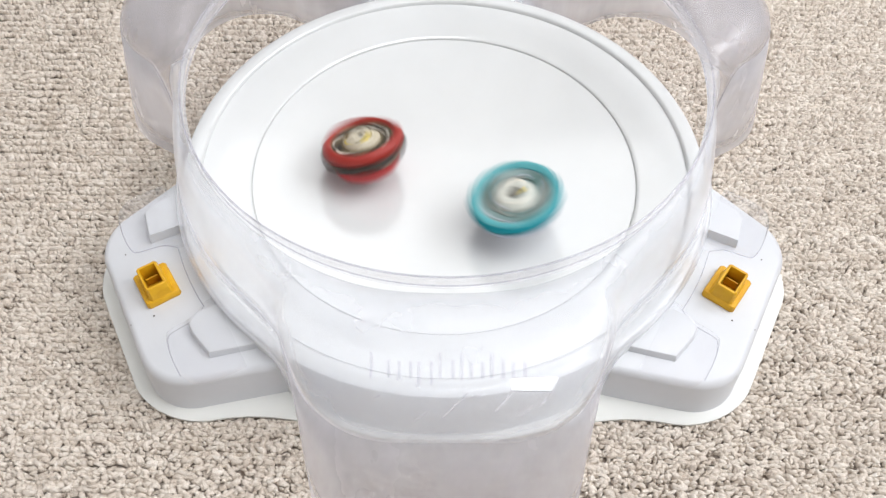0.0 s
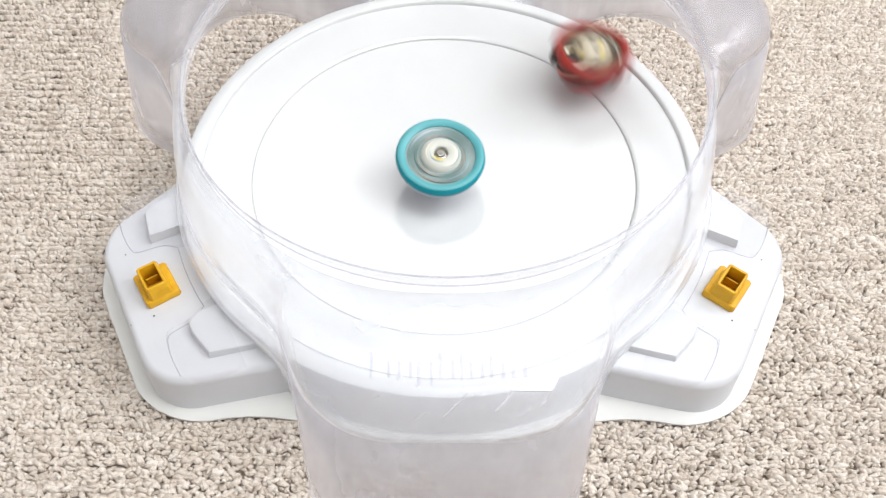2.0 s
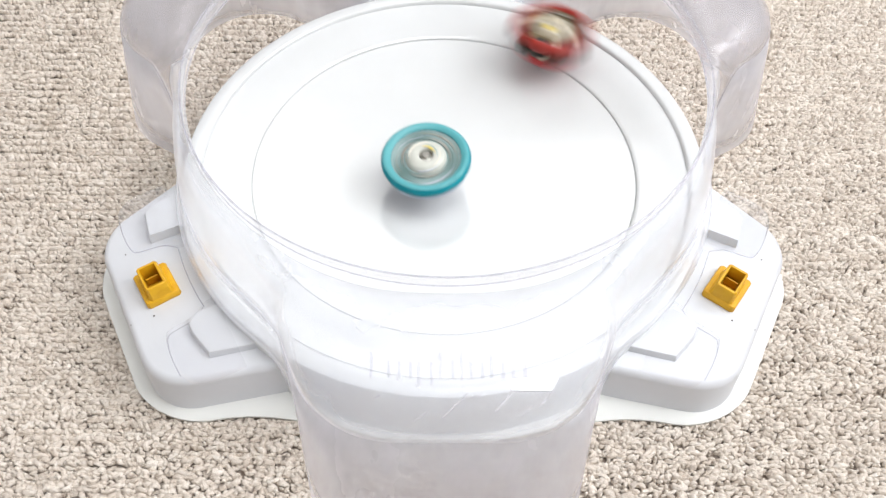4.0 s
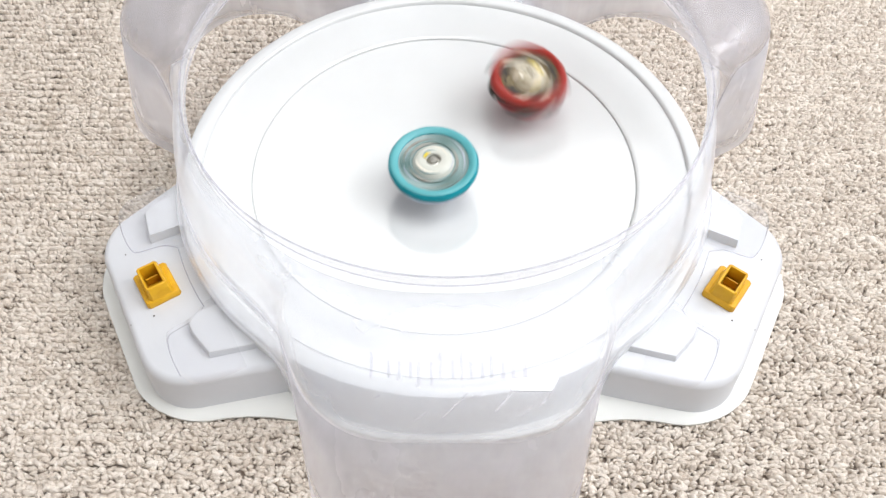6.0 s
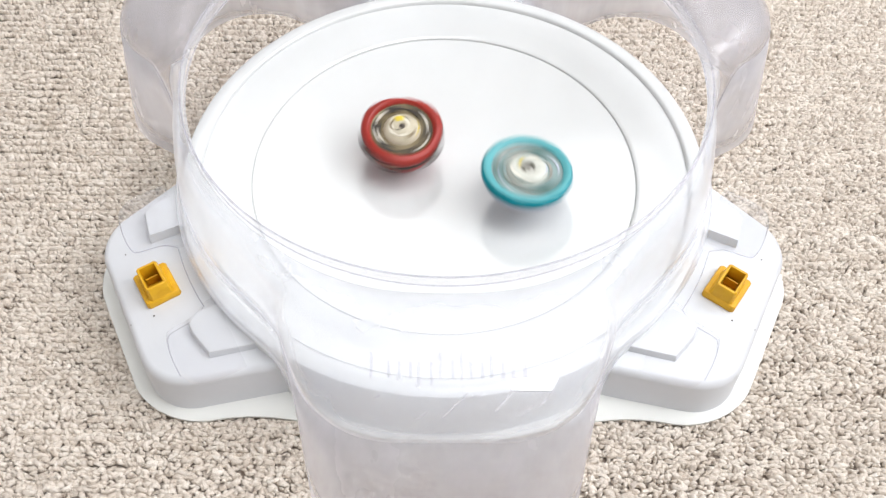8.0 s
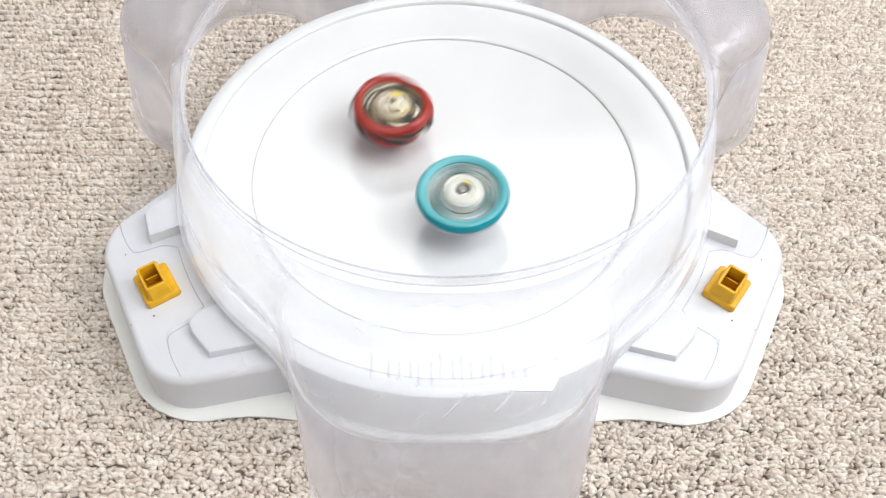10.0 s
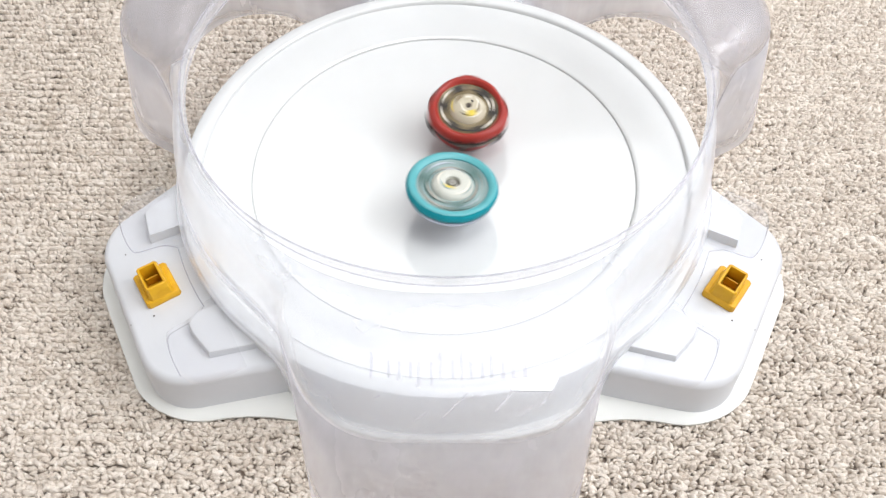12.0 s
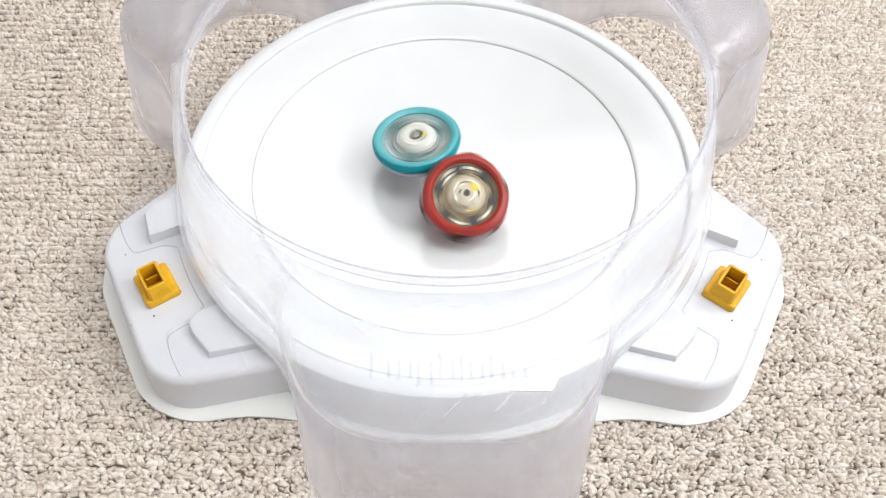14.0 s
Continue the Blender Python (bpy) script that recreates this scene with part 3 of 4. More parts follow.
def teal_top():
    top = thing("spinning_top", "teal and white plastic battle top, spinning", "spinning top", "spinning tops")
    part("tip", turned([(0.0003, 0.0), (0.0012, 0.0003), (0.0022, 0.002), (0.0060, 0.0060), (0.0062, 0.008), (0.001, 0.008)], 40), STEEL, top)
    part("driver", turned([(0.001, 0.006), (0.0075, 0.0062), (0.0105, 0.0098), (0.0120, 0.0130), (0.001, 0.0130)], 48), LILAC, top, "lilac-white driver cone")
    part("disc", turned([(0.001, 0.0118), (0.0155, 0.0120), (0.0208, 0.0142), (0.0236, 0.0178), (0.0240, 0.0202), (0.001, 0.0206)], 64), LILAC, top, "lilac-white disc")
    ring = [(0.0190, 0.0208), (0.0236, 0.0208), (0.0248, 0.0222), (0.0252, 0.0243), (0.0248, 0.0262), (0.0236, 0.0274), (0.0216, 0.0273), (0.0196, 0.0258)]
    part("outer_ring", lobed(ring, 12, 0.016), TEAL, top, "teal outer ring")
    band = [(0.0200, 0.0256), (0.0217, 0.0266), (0.0232, 0.0268), (0.0236, 0.0270), (0.0240, 0.0274), (0.0232, 0.0279), (0.0217, 0.0278), (0.0197, 0.0263)]
    part("upper_band", lobed(band, 12, 0.016), TEAL_LIGHT, top, "paler translucent teal band")
    part("inner_dish", turned([(0.001, 0.0208), (0.0195, 0.0210), (0.0200, 0.0258), (0.0180, 0.0250), (0.0150, 0.0246), (0.0118, 0.0252), (0.001, 0.0252)], 72), TEAL_PALE, top, "pale grey-teal inner dish")
    hub = [(0.0036, 0.0256), (0.0116, 0.0250), (0.0112, 0.0262), (0.0098, 0.0280), (0.0078, 0.0288), (0.0052, 0.0290), (0.0042, 0.0284)]
    part("hub", turned(hub, 72, cyclic=True), HUB_WHITE, top, "ivory raised hub")
    part("bolt", turned([(0.001, 0.0250), (0.0040, 0.0254), (0.0040, 0.0266), (0.0024, 0.0272), (0.0022, 0.0282), (0.0008, 0.0284)], 40), STEEL, top, "grey steel centre bolt")
    for k in range(3):
        a = 2 * math.pi * k / 3
        part("fin", sector(0.0130, 0.0186, a + 0.3, a + 1.0, 0.0244, 0.0260), FIN, top, "teal fin, darkened like shade")
        part("notch", sector(0.0124, 0.0140, a + 1.1, a + 2.2, 0.0244, 0.0257), STEEL, top, "grey notch")
    face_pieces(top, [(0.0052, 0.0290), (0.0078, 0.0288), (0.0098, 0.0280), (0.0112, 0.0262)], 0.0056, 0.0100, 5, (IVORY, TEAL_PALE, LILAC), 5)
    face_pieces(top, [(0.0120, 0.0252), (0.0150, 0.0246), (0.0196, 0.0256)], 0.0130, 0.0185, 6, (LILAC, FIN, STEEL), 9)
    part("yellow_mark", box(0.0040, 0.0058, -0.0022, 0.0022, 0.0282, 0.0293, 0.0003), YELLOW_MARK, top)
    for ob in top.children:
        if not ob.name.startswith("tip"):
            ob.data.transform(Matrix.Translation((0, 0, 0.0014)))
    return top


def red_top():
    top = thing("spinning_top", "red and dark metal battle top with gold face, wobbling", "spinning top", "spinning tops")
    part("tip", turned([(0.0003, 0.0), (0.0014, 0.0003), (0.0026, 0.002), (0.0056, 0.0050), (0.0058, 0.007), (0.001, 0.007)], 40), DARK, top)
    part("driver", turned([(0.001, 0.0040), (0.0085, 0.0042), (0.0140, 0.0058), (0.0176, 0.0088), (0.0194, 0.0120), (0.0202, 0.0150), (0.0202, 0.0166), (0.0186, 0.0176), (0.001, 0.0178)], 64), RED_BRIGHT, top, "bright red driver cone")
    part("disc", turned([(0.001, 0.0176), (0.0196, 0.0178), (0.0212, 0.0186), (0.0218, 0.0200), (0.0216, 0.0216), (0.0204, 0.0228), (0.001, 0.0234)], 64), DARK, top, "dark metal disc")
    up = 0.003
    count = 96
    prof = [(0.0174, 0.0200), (0.0208, 0.0200), (0.0226, 0.0215), (0.0233, 0.0238), (0.0227, 0.0262), (0.0214, 0.0275), (0.0197, 0.0278), (0.0182, 0.0268), (0.0175, 0.0250)]
    rings = []
    for j, (r, z) in enumerate(prof):
        ring = []
        for i in range(count):
            a = 2 * math.pi * i / count
            lump = 1 + (0.040 * math.cos(3 * a) + 0.022 * math.cos(9 * a + 0.6)) * (1 if 1 <= j <= 5 else 0)
            ring.append((r * lump * math.cos(a), r * lump * math.sin(a), z + up + 0.0006 * math.cos(3 * a + j * 0.2)))
        rings.append(ring)
    part("outer_ring", loft(rings, cyclic=True), RED, top, "lumpy red outer ring")
    part("inner_dish", turned([(r, z + up) for r, z in ((0.001, 0.0205), (0.0178, 0.0206), (0.0178, 0.0256), (0.0160, 0.0246), (0.0135, 0.0242), (0.0108, 0.0250), (0.001, 0.0250))], 72), GOLD, top, "dull gold inner dish")
    hub = [(0.0010, 0.0246), (0.0108, 0.0248), (0.0103, 0.0260), (0.0082, 0.0280), (0.0050, 0.0292), (0.0022, 0.0293), (0.0016, 0.0286)]
    part("hub", turned([(r, z + up) for r, z in hub], 64), CREAM, top, "cream raised hub")
    part("pin", turned([(0.0005, 0.0310), (0.0015, 0.0314), (0.0015, 0.0320), (0.0006, 0.0321)], 24), DARK, top)
    for k in range(6):
        a = 2 * math.pi * k / 6
        blade = part("blade", box(0.0192, 0.0246, -0.0056, 0.0056, 0.0188, 0.0240, 0.0014), DARK, top, "dark metal blade")
        blade.matrix_basis = Matrix.Rotation(a + 0.9, 4, "Z")
        part("slot", sector(0.0120 + 0.0006 * (k % 3), 0.0172, a + 0.1, a + 0.62, 0.0236 + up, 0.0254 + up), BLACK, top, "dark slot plate")
    for k in range(3):
        a = 2 * math.pi * k / 3
        part("disc_insert", sector(0.0200, 0.0222, a + 1.5, a + 2.1, 0.0192, 0.0212, 8), CREAM, top, "pale insert in the metal disc")
    face_pieces(top, [(0.0022, 0.0293 + up), (0.0050, 0.0292 + up), (0.0082, 0.0280 + up), (0.0103, 0.0260 + up)], 0.0028, 0.0092, 11, (IVORY, IVORY, BLACK, IVORY, BROWN, YELLOW_MARK), 7)
    face_pieces(top, [(0.0110, 0.0250 + up), (0.0135, 0.0243 + up), (0.0172, 0.0252 + up)], 0.0116, 0.0160, 8, (IVORY, BLACK, BROWN, IVORY), 3)
    mark = part("yellow_mark", box(0.0032, 0.0074, -0.0026, 0.0026, 0.0270 + up, 0.0293 + up, 0.0006), YELLOW_MARK, top)
    mark.matrix_basis = Matrix.Rotation(5.5, 4, "Z")
    return top


FLAT = 0.9


def leaning(x, y, lean_right, lean_away, spin):
    """The pose of a top on its tip in the dish."""
    n = Vector((math.tan(radians(lean_right)), math.tan(radians(lean_away)), 1.0)).normalized()
    q = Vector((0, 0, 1)).rotation_difference(n)
    z = bowl_height(min(math.hypot(x, y), 0.15)) + 0.0006
    return Matrix.Translation((x, y, z)) @ q.to_matrix().to_4x4() @ Matrix.Rotation(spin, 4, "Z")


def spun(keys, turn_start, turn_end):
    """Rows for every thirtieth of a second: a smooth way through the keys, with the spin added (degrees from row to row)."""
    ts = np.array([k[0] for k in keys])
    vs = np.array([k[1:] for k in keys], float)
    rows, spin = [], 0.0
    last = round(ts[-1] * FPS)
    for f in range(last + 1):
        t = f / FPS
        i = int(min(max(np.searchsorted(ts, t, side="right") - 1, 0), len(ts) - 2))
        s = (t - ts[i]) / (ts[i + 1] - ts[i])
        p0, p1, p2, p3 = vs[max(i - 1, 0)], vs[i], vs[i + 1], vs[min(i + 2, len(vs) - 1)]
        v = 0.5 * (2 * p1 + (p2 - p0) * s + (2 * p0 - 5 * p1 + 4 * p2 - p3) * s * s + (3 * p1 - p0 - 3 * p2 + p3) * s ** 3)
        rows.append((t, leaning(*v, spin)))
        spin += radians(turn_start + (turn_end - turn_start) * f / last)
    return rows


def flatten(top):
    """Bring a top, built to full height, to its true height."""
    for ob in top.children:
        ob.data.transform(ob.matrix_basis)
        ob.matrix_basis = Matrix.Identity(4)
        ob.data.transform(Matrix.Diagonal((1, 1, FLAT, 1)))
    return top


room()
stadium_base = stadium()
cover_shell = cover()
teal = flatten(teal_top())
red = flatten(red_top())
carpet()


def motions():
    walk(red, spun([
        (0, -0.0423, -0.0007, -10, 16), (0.1, -0.0508, 0.0218, -8, 14), (0.2, -0.0521, 0.0283, -8, 14), (0.3, -0.0572, 0.066, 0, 15),
        (0.4, -0.0347, 0.0662, 4, 15), (0.5, -0.0083, 0.0431, 0, 15), (0.6, 0.0105, 0.0096, 3, 10), (0.7, 0.0189, -0.0208, 6, 8),
        (0.8, 0.0363, -0.0119, 8, 8), (0.9, 0.036, 0.0153, 10, 5), (1, 0.0155, 0.0472, 8, 0), (1.1, -0.0203, 0.0698, 5, -3),
        (1.2, -0.0677, 0.0813, 8, -5), (1.3, -0.0991, 0.0645, 8, 0), (1.4, -0.1192, 0.0368, 6, -3), (1.5, -0.1175, 0.004, 3, -5),
        (1.6, -0.0822, -0.0275, 0, -10), (1.7, -0.0205, -0.0486, 3, -12), (1.8, 0.0431, -0.0335, 8, -5), (1.9, 0.0847, 0.0144, 5, -3),
        (2, 0.0865, 0.0702, 3, -3), (2.1, 0.0628, 0.1043, 0, 0), (2.2, 0.0056, 0.0999, -3, 0), (2.3, -0.0537, 0.0555, -5, -2),
        (2.4, -0.0745, -0.0124, -8, 0), (2.5, -0.0507, -0.0783, -12, -8), (2.6, 0.0029, -0.1009, 0, -10), (2.7, 0.0594, -0.0948, 12, -8),
        (2.8, 0.086, -0.0431, 8, -2), (2.9, 0.0837, 0.0293, -6, 0), (3, 0.038, 0.0923, 5, 0), (3.1, -0.0303, 0.1067, 3, 2),
        (3.2, -0.0874, 0.0912, 0, 3), (3.3, -0.1231, 0.0232, 0.2, 2.8), (3.4, -0.1133, -0.0518, 0.5, 2.5), (3.5, -0.0632, -0.1065, 0.7, 2.3),
        (3.6, 0.0078, -0.122, 1, 2), (3.7, 0.0736, -0.0942, 1.2, 1.8), (3.8, 0.1109, -0.0341, 1.4, 1.6), (3.9, 0.1071, 0.0353, 1.7, 1.3),
        (4, 0.0649, 0.0888, 1.9, 1.1), (4.1, 0.0008, 0.1074, 2.1, 0.9), (4.2, -0.0613, 0.0863, 2.4, 0.6), (4.3, -0.0989, 0.0341, 2.6, 0.4),
        (4.4, -0.0998, -0.0291, 2.9, 0.1), (4.5, -0.0649, -0.0803, 3.1, -0.1), (4.6, -0.0083, -0.1015, 3.3, -0.3), (4.7, 0.049, -0.0863, 3.6, -0.6),
        (4.8, 0.0863, -0.0417, 3.8, -0.8), (4.9, 0.0913, 0.0153, 4, -1), (5, 0.0631, 0.0635, 4.3, -1.3), (5.1, 0.0136, 0.0861, 4.5, -1.5),
        (5.2, -0.0387, 0.0761, 4.8, -1.8), (5.3, -0.0748, 0.0385, 5, -2), (5.4, -0.0968, 0.0038, 6, 0), (5.5, -0.0836, -0.0348, 3, -2),
        (5.6, -0.0451, -0.0531, 3, -8), (5.7, 0.0021, -0.0481, 0, -12), (5.8, 0.0373, -0.0197, 2, -10), (5.9, 0.053, 0.0201, 0, -10),
        (6, 0.0488, 0.0574, 3, -8), (6.1, 0.0236, 0.0884, 0, -8), (6.2, -0.0133, 0.0919, 0, -6), (6.3, -0.0447, 0.0603, 3, -6),
        (6.4, -0.0472, 0.0116, 0, -2), (6.5, -0.0255, -0.0266, -5, -8), (6.6, 0.0027, -0.0545, -3, -5), (6.7, 0.0359, -0.0634, 0, -4),
        (6.8, 0.0676, -0.051, 2, -2), (6.9, 0.0861, -0.0221, -6, 3), (7, 0.0719, 0.0136, -8, 6), (7.1, 0.0435, 0.0405, 0, -6),
        (7.2, 0.0427, 0.0602, 0, -6), (7.3, 0.0168, 0.072, 3, -5), (7.4, -0.0157, 0.06, 5, -8), (7.5, -0.0274, 0.0202, 0, -8),
        (7.6, -0.0319, 0.0189, 3, -8), (7.7, -0.0445, 0.0341, 2, -6), (7.8, -0.0544, 0.0352, 2, -8), (7.9, -0.0463, 0.0227, 2, -5),
        (8, -0.0249, 0.0172, 2, -8), (8.1, -0.0367, 0.0361, 8, 5), (8.2, -0.0651, 0.0535, 8, 0), (8.3, -0.0776, 0.0249, 7.8, -0.1),
        (8.4, -0.0796, -0.0056, 7.6, -0.2), (8.5, -0.0713, -0.0342, 7.4, -0.3), (8.6, -0.0543, -0.0577, 7.2, -0.4), (8.7, -0.031, -0.0736, 7, -0.5),
        (8.8, -0.0044, -0.0804, 6.9, -0.6), (8.9, 0.0222, -0.0777, 6.7, -0.7), (9, 0.0457, -0.0665, 6.5, -0.8), (9.1, 0.0635, -0.0483, 6.3, -0.9),
        (9.2, 0.0738, -0.0259, 6.1, -1), (9.3, 0.0758, -0.0021, 5.9, -1), (9.4, 0.0697, 0.0204, 5.7, -1.1), (9.5, 0.0568, 0.0388, 5.5, -1.2),
        (9.6, 0.039, 0.0512, 5.3, -1.3), (9.7, 0.0187, 0.0566, 5.1, -1.4), (9.8, -0.0014, 0.0548, 5, -1.5), (9.9, -0.0191, 0.0464, 4.8, -1.6),
        (10, -0.0324, 0.033, 4.6, -1.7), (10.1, -0.0399, 0.0165, 4.4, -1.8), (10.2, -0.0414, -0.0008, 4.2, -1.9), (10.3, -0.0369, -0.0169, 4, -2),
        (10.4, -0.0453, -0.0084, 15, 0), (10.5, -0.0535, 0.0032, 5, -8), (10.6, -0.0522, 0.0039, 0, -5), (10.7, -0.0467, 0.0033, 4, -2),
        (10.8, -0.0336, 0.0085, 8, -6), (10.9, -0.0354, 0.0206, 5, 0), (11, -0.0394, 0.0304, 5, -3), (11.1, -0.037, 0.0344, 0, -12),
        (11.2, -0.027, 0.0318, 0, -12), (11.3, -0.0269, 0.0363, 5, -5), (11.4, -0.026, 0.0434, 8, -6), (11.5, -0.0179, 0.0449, -3, -10),
        (11.6, -0.0102, 0.039, -3, -14), (11.7, -0.0023, 0.0361, 2, -10), (11.8, 0.0026, 0.041, 8, -6), (11.9, 0.0128, 0.0426, -4, -10),
        (12, 0.0122, 0.0338, 3, -8), (12.1, 0.0257, 0.0369, -3, -8), (12.2, 0.032, 0.0373, 0, -3), (12.3, 0.0374, 0.0385, -5, -8),
        (12.4, 0.0373, 0.022, -12, 0), (12.5, 0.0355, 0.0188, -6, -10), (12.6, 0.0381, 0.0111, -10, -3), (12.7, 0.0495, 0.009, -22, 0),
        (12.8, 0.0459, -0.0009, -18, 3), (12.9, 0.0397, -0.0123, -12, 5), (13, 0.0472, -0.0119, -28, 3), (13.1, 0.0352, -0.0213, -3, 20),
        (13.2, 0.024, -0.0194, 6, 0), (13.3, 0.0288, -0.0329, -12, 22), (13.4, 0.0245, -0.0214, -5, -6), (13.5, 0.0193, -0.0296, 5, 12),
        (13.6, 0.0192, -0.0254, -8, -12), (13.7, 0.0236, -0.0453, -28, 25), (13.8, 0.0105, -0.0464, 12, 25), (13.9, 0.0032, -0.0256, 25, -12),
        (14, 0.0096, -0.022, 5, -22),
    ], 88, 34))
    walk(teal, spun([
        (0, 0.0433, -0.0357, -14, 5), (0.1, 0.0092, -0.0212, -12, 3), (0.2, -0.0232, -0.0113, -10, 5), (0.3, -0.0376, -0.0377, -5, 8),
        (0.4, -0.0393, -0.0619, 0, 8), (0.5, -0.0306, -0.0754, 0, 9), (0.6, -0.0157, -0.0781, 2, 8), (0.7, 0.0027, -0.0701, 2, 6),
        (0.8, -0.0036, -0.0721, 0, 8), (0.9, -0.0175, -0.0623, -2, 7), (1, -0.0286, -0.0405, 3, 8), (1.1, -0.0316, -0.0113, 5, 6),
        (1.2, -0.0298, 0.0114, 8, 3), (1.3, -0.0253, 0.025, 10, 0), (1.4, -0.0204, 0.032, 12, -3), (1.5, -0.0158, 0.0304, 12, -4),
        (1.6, -0.0144, 0.0238, 12, -6), (1.7, -0.0126, 0.0141, 12, -6), (1.8, -0.0092, 0.0023, 10, -6), (1.9, -0.0056, -0.0006, 5, -7),
        (2, -0.0033, -0.0006, 3, -7), (2.1, -0.0004, 0.0058, 2, -7), (2.2, 0.002, 0.0165, 0, -7), (2.3, 0.0011, 0.0273, 0, -7),
        (2.4, -0.0031, 0.0337, 0, -7), (2.5, -0.0048, 0.0325, 0, -7), (2.6, -0.0005, 0.0273, 0, -7), (2.7, 0.011, 0.0181, 0, -6),
        (2.8, 0.0238, 0.0115, 0, -6), (2.9, 0.0341, 0.0068, -2, -6), (3, 0.0311, -0.0016, -3, -4), (3.1, 0.0223, -0.0043, -3, -4),
        (3.2, 0.0131, -0.0044, -4, -3), (3.3, 0.0169, 0.001, -3.7, -3), (3.4, 0.0172, 0.0079, -3.4, -2.9), (3.5, 0.0137, 0.0142, -3.1, -2.9),
        (3.6, 0.007, 0.0178, -2.9, -2.8), (3.7, -0.0008, 0.0174, -2.6, -2.8), (3.8, -0.0075, 0.0126, -2.3, -2.7), (3.9, -0.0108, 0.0047, -2, -2.7),
        (4, -0.0094, -0.0042, -1.7, -2.6), (4.1, -0.0034, -0.0111, -1.4, -2.6), (4.2, 0.0059, -0.0139, -1.1, -2.5), (4.3, 0.0155, -0.0113, -0.9, -2.5),
        (4.4, 0.0224, -0.0037, -0.6, -2.4), (4.5, 0.0244, 0.0067, -0.3, -2.4), (4.6, 0.0204, 0.017, -0, -2.3), (4.7, 0.0114, 0.0237, 0.3, -2.3),
        (4.8, -0.0001, 0.0247, 0.6, -2.2), (4.9, -0.0109, 0.0193, 0.9, -2.2), (5, -0.0173, 0.0088, 1.1, -2.1), (5.1, -0.0171, -0.0039, 1.4, -2.1),
        (5.2, -0.0101, -0.0148, 1.7, -2), (5.3, 0.0019, -0.0206, 2, -2), (5.4, 0.0023, -0.0132, 3, -2), (5.5, -0.002, -0.0012, 2, -3),
        (5.6, -0.007, 0.0126, 2, -3), (5.7, -0.0087, 0.0171, 2, -4), (5.8, -0.007, 0.0129, 2, -4), (5.9, -0.0052, 0.0033, 2, -4),
        (6, -0.0059, -0.007, 0, -4), (6.1, -0.0106, -0.0095, 0, -4), (6.2, -0.0122, -0.0044, -2, -4), (6.3, -0.0051, 0.0004, -2, -2),
        (6.4, 0.01, -0.002, -2, -1), (6.5, 0.0178, -0.0062, 0, -3), (6.6, 0.021, -0.005, 0, -2), (6.7, 0.0171, -0.0049, 0, -2),
        (6.8, 0.0068, -0.0027, 0, -2), (6.9, -0.0028, 0.0022, 0, -1), (7, -0.0028, 0.006, -2, 0), (7.1, -0.0064, -0.0026, -5, 0),
        (7.2, -0.0395, -0.0232, -4, 0), (7.3, -0.0516, -0.0354, 0, 2), (7.4, -0.0395, -0.0475, 0, 2), (7.5, -0.0181, -0.0497, 2, 3),
        (7.6, 0.0123, -0.0733, 3, 0), (7.7, 0.0403, -0.0943, 5, 2), (7.8, 0.0558, -0.0777, 4, 0), (7.9, 0.0582, -0.0459, 6, 0),
        (8, 0.0441, -0.0162, 2, 2), (8.1, 0.0586, -0.0109, 3, -3), (8.2, 0.0797, -0.0175, 0, -3), (8.3, 0.0789, 0.0028, -0.1, -3),
        (8.4, 0.0727, 0.0215, -0.2, -2.9), (8.5, 0.062, 0.037, -0.3, -2.9), (8.6, 0.0478, 0.0485, -0.4, -2.8), (8.7, 0.0317, 0.0553, -0.5, -2.8),
        (8.8, 0.0149, 0.0572, -0.6, -2.7), (8.9, -0.001, 0.0543, -0.7, -2.7), (9, -0.0148, 0.0474, -0.8, -2.6), (9.1, -0.0257, 0.0373, -0.9, -2.6),
        (9.2, -0.0328, 0.0252, -1, -2.5), (9.3, -0.036, 0.0122, -1, -2.5), (9.4, -0.0355, -0.0006, -1.1, -2.4), (9.5, -0.0315, -0.012, -1.2, -2.4),
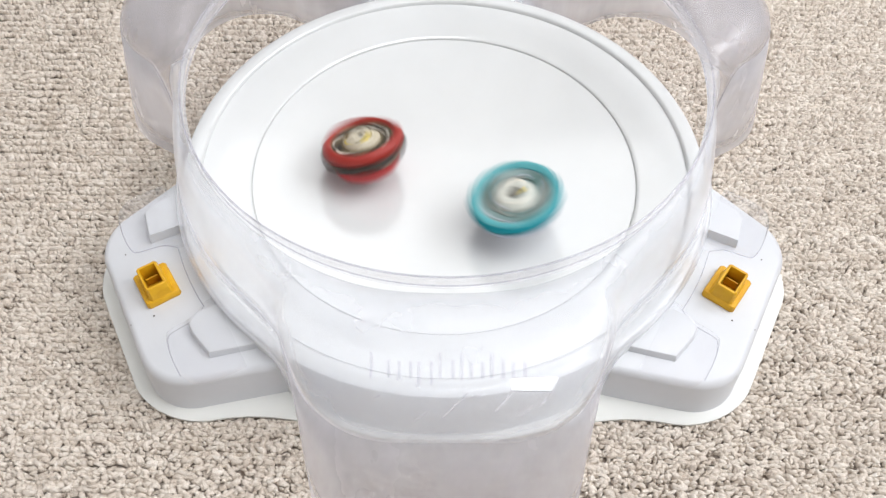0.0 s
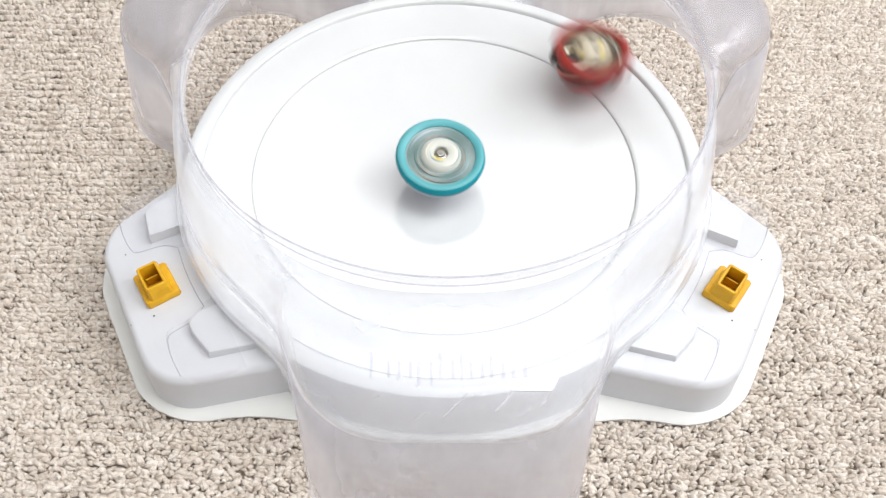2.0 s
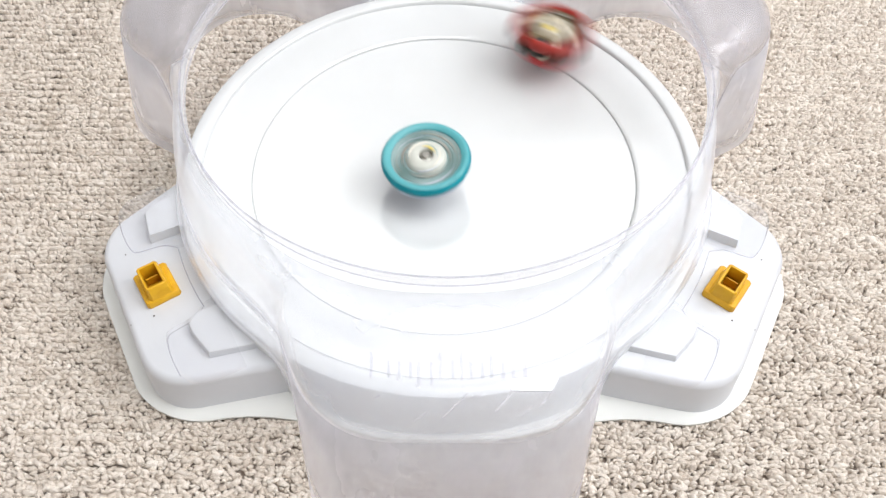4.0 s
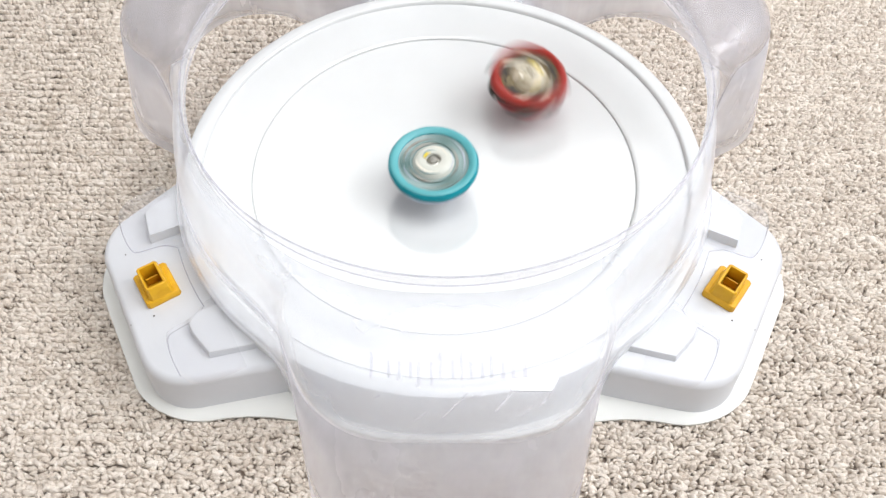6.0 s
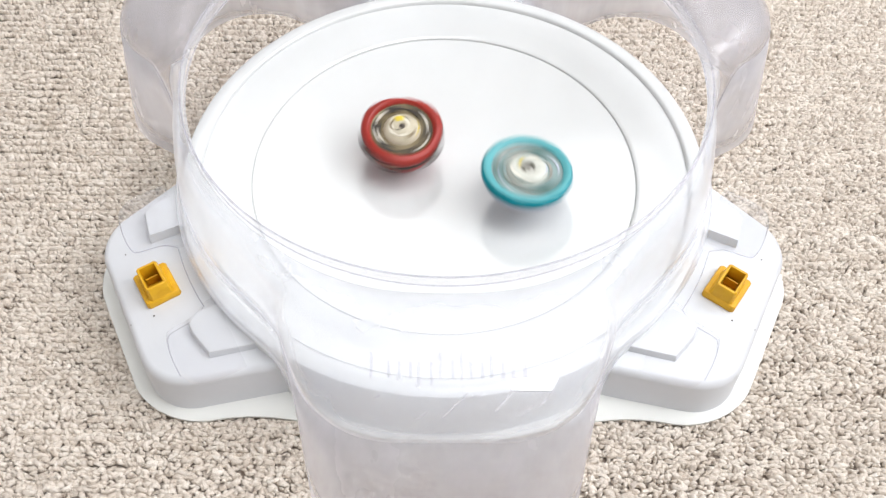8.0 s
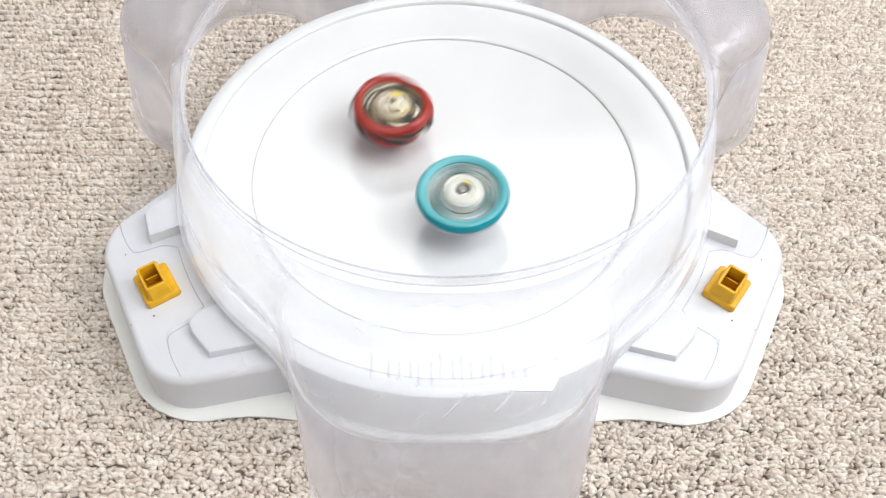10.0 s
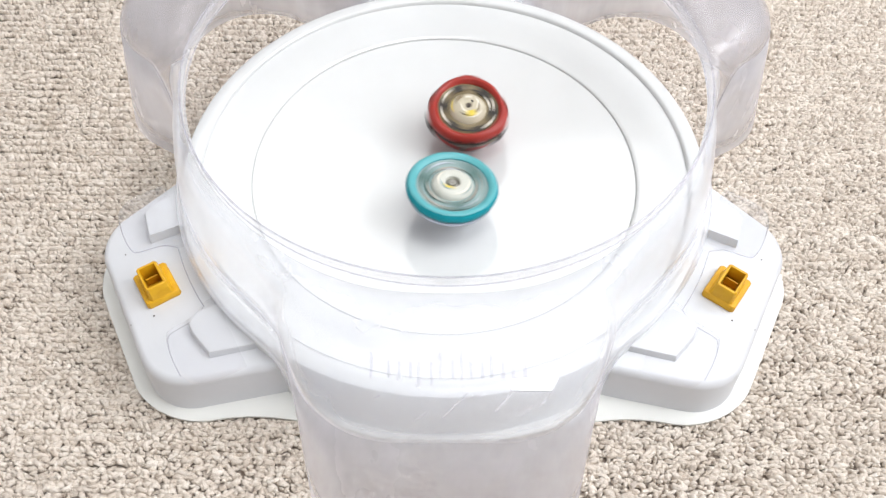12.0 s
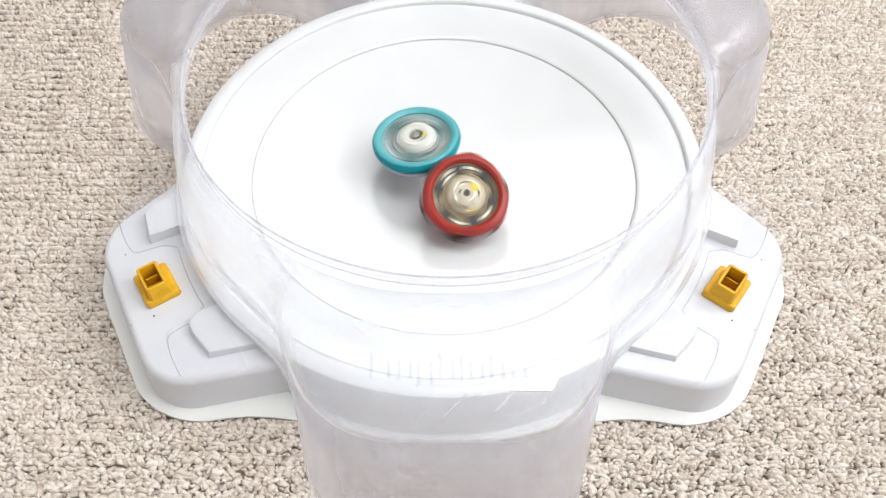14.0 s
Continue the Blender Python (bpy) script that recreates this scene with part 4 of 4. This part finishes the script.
        (9.6, -0.0249, -0.0212, -1.3, -2.3), (9.7, -0.0164, -0.0276, -1.4, -2.3), (9.8, -0.0069, -0.031, -1.5, -2.2),
        (9.9, 0.0023, -0.0316, -1.6, -2.2), (10, 0.0107, -0.0294, -1.7, -2.1), (10.1, 0.0175, -0.0253, -1.8, -2.1),
        (10.2, 0.0222, -0.0198, -1.9, -2), (10.3, 0.0248, -0.0136, -2, -2), (10.4, 0.035, -0.0119, -2, -2), (10.5, 0.0388, -0.0117, 0, -3),
        (10.6, 0.0343, -0.0108, -2, -2), (10.7, 0.027, -0.0092, -3, 0), (10.8, 0.0207, -0.0079, -3, 0), (10.9, 0.033, -0.0143, -3, -1),
        (11, 0.034, -0.0169, 0, 0), (11.1, 0.0286, -0.0166, -2, 0), (11.2, 0.0194, -0.0153, -2, 0), (11.3, 0.0198, -0.0257, 0, 0),
        (11.4, 0.0205, -0.0319, -2, 0), (11.5, 0.0164, -0.032, 0, 1), (11.6, 0.0112, -0.026, 2, 1), (11.7, 0.0097, -0.0291, 2, 1),
        (11.8, 0.0073, -0.0336, 2, 2), (11.9, 0.0059, -0.0313, 0, 4), (12, 0.0028, -0.0274, 4, 5), (12.1, -0.0063, -0.0346, 3, 4),
        (12.2, -0.0109, -0.0328, 2, -2), (12.3, -0.0101, -0.0269, 2, -2), (12.4, -0.0081, -0.0214, 2, -2), (12.5, -0.009, -0.0206, 2, -2),
        (12.6, -0.0124, -0.0188, 0, -2), (12.7, -0.0229, -0.0208, 2, 0), (12.8, -0.0227, -0.018, 4, 0), (12.9, -0.0207, -0.0165, 4, 0),
        (13, -0.031, -0.0122, 5, 0), (13.1, -0.0284, -0.0092, 6, -2), (13.2, -0.0261, -0.0071, 4, -5), (13.3, -0.027, -0.0019, 3, -6),
        (13.4, -0.0256, 0.0028, 2, -10), (13.5, -0.0253, 0.0085, 2, -13), (13.6, -0.0244, 0.0122, 0, -12), (13.7, -0.0215, 0.0165, -3, -9),
        (13.8, -0.0169, 0.0111, -6, -5), (13.9, -0.0125, 0.0066, -12, -2), (14, -0.0138, 0.008, -5, 3),
    ], -88, -56))


motions()
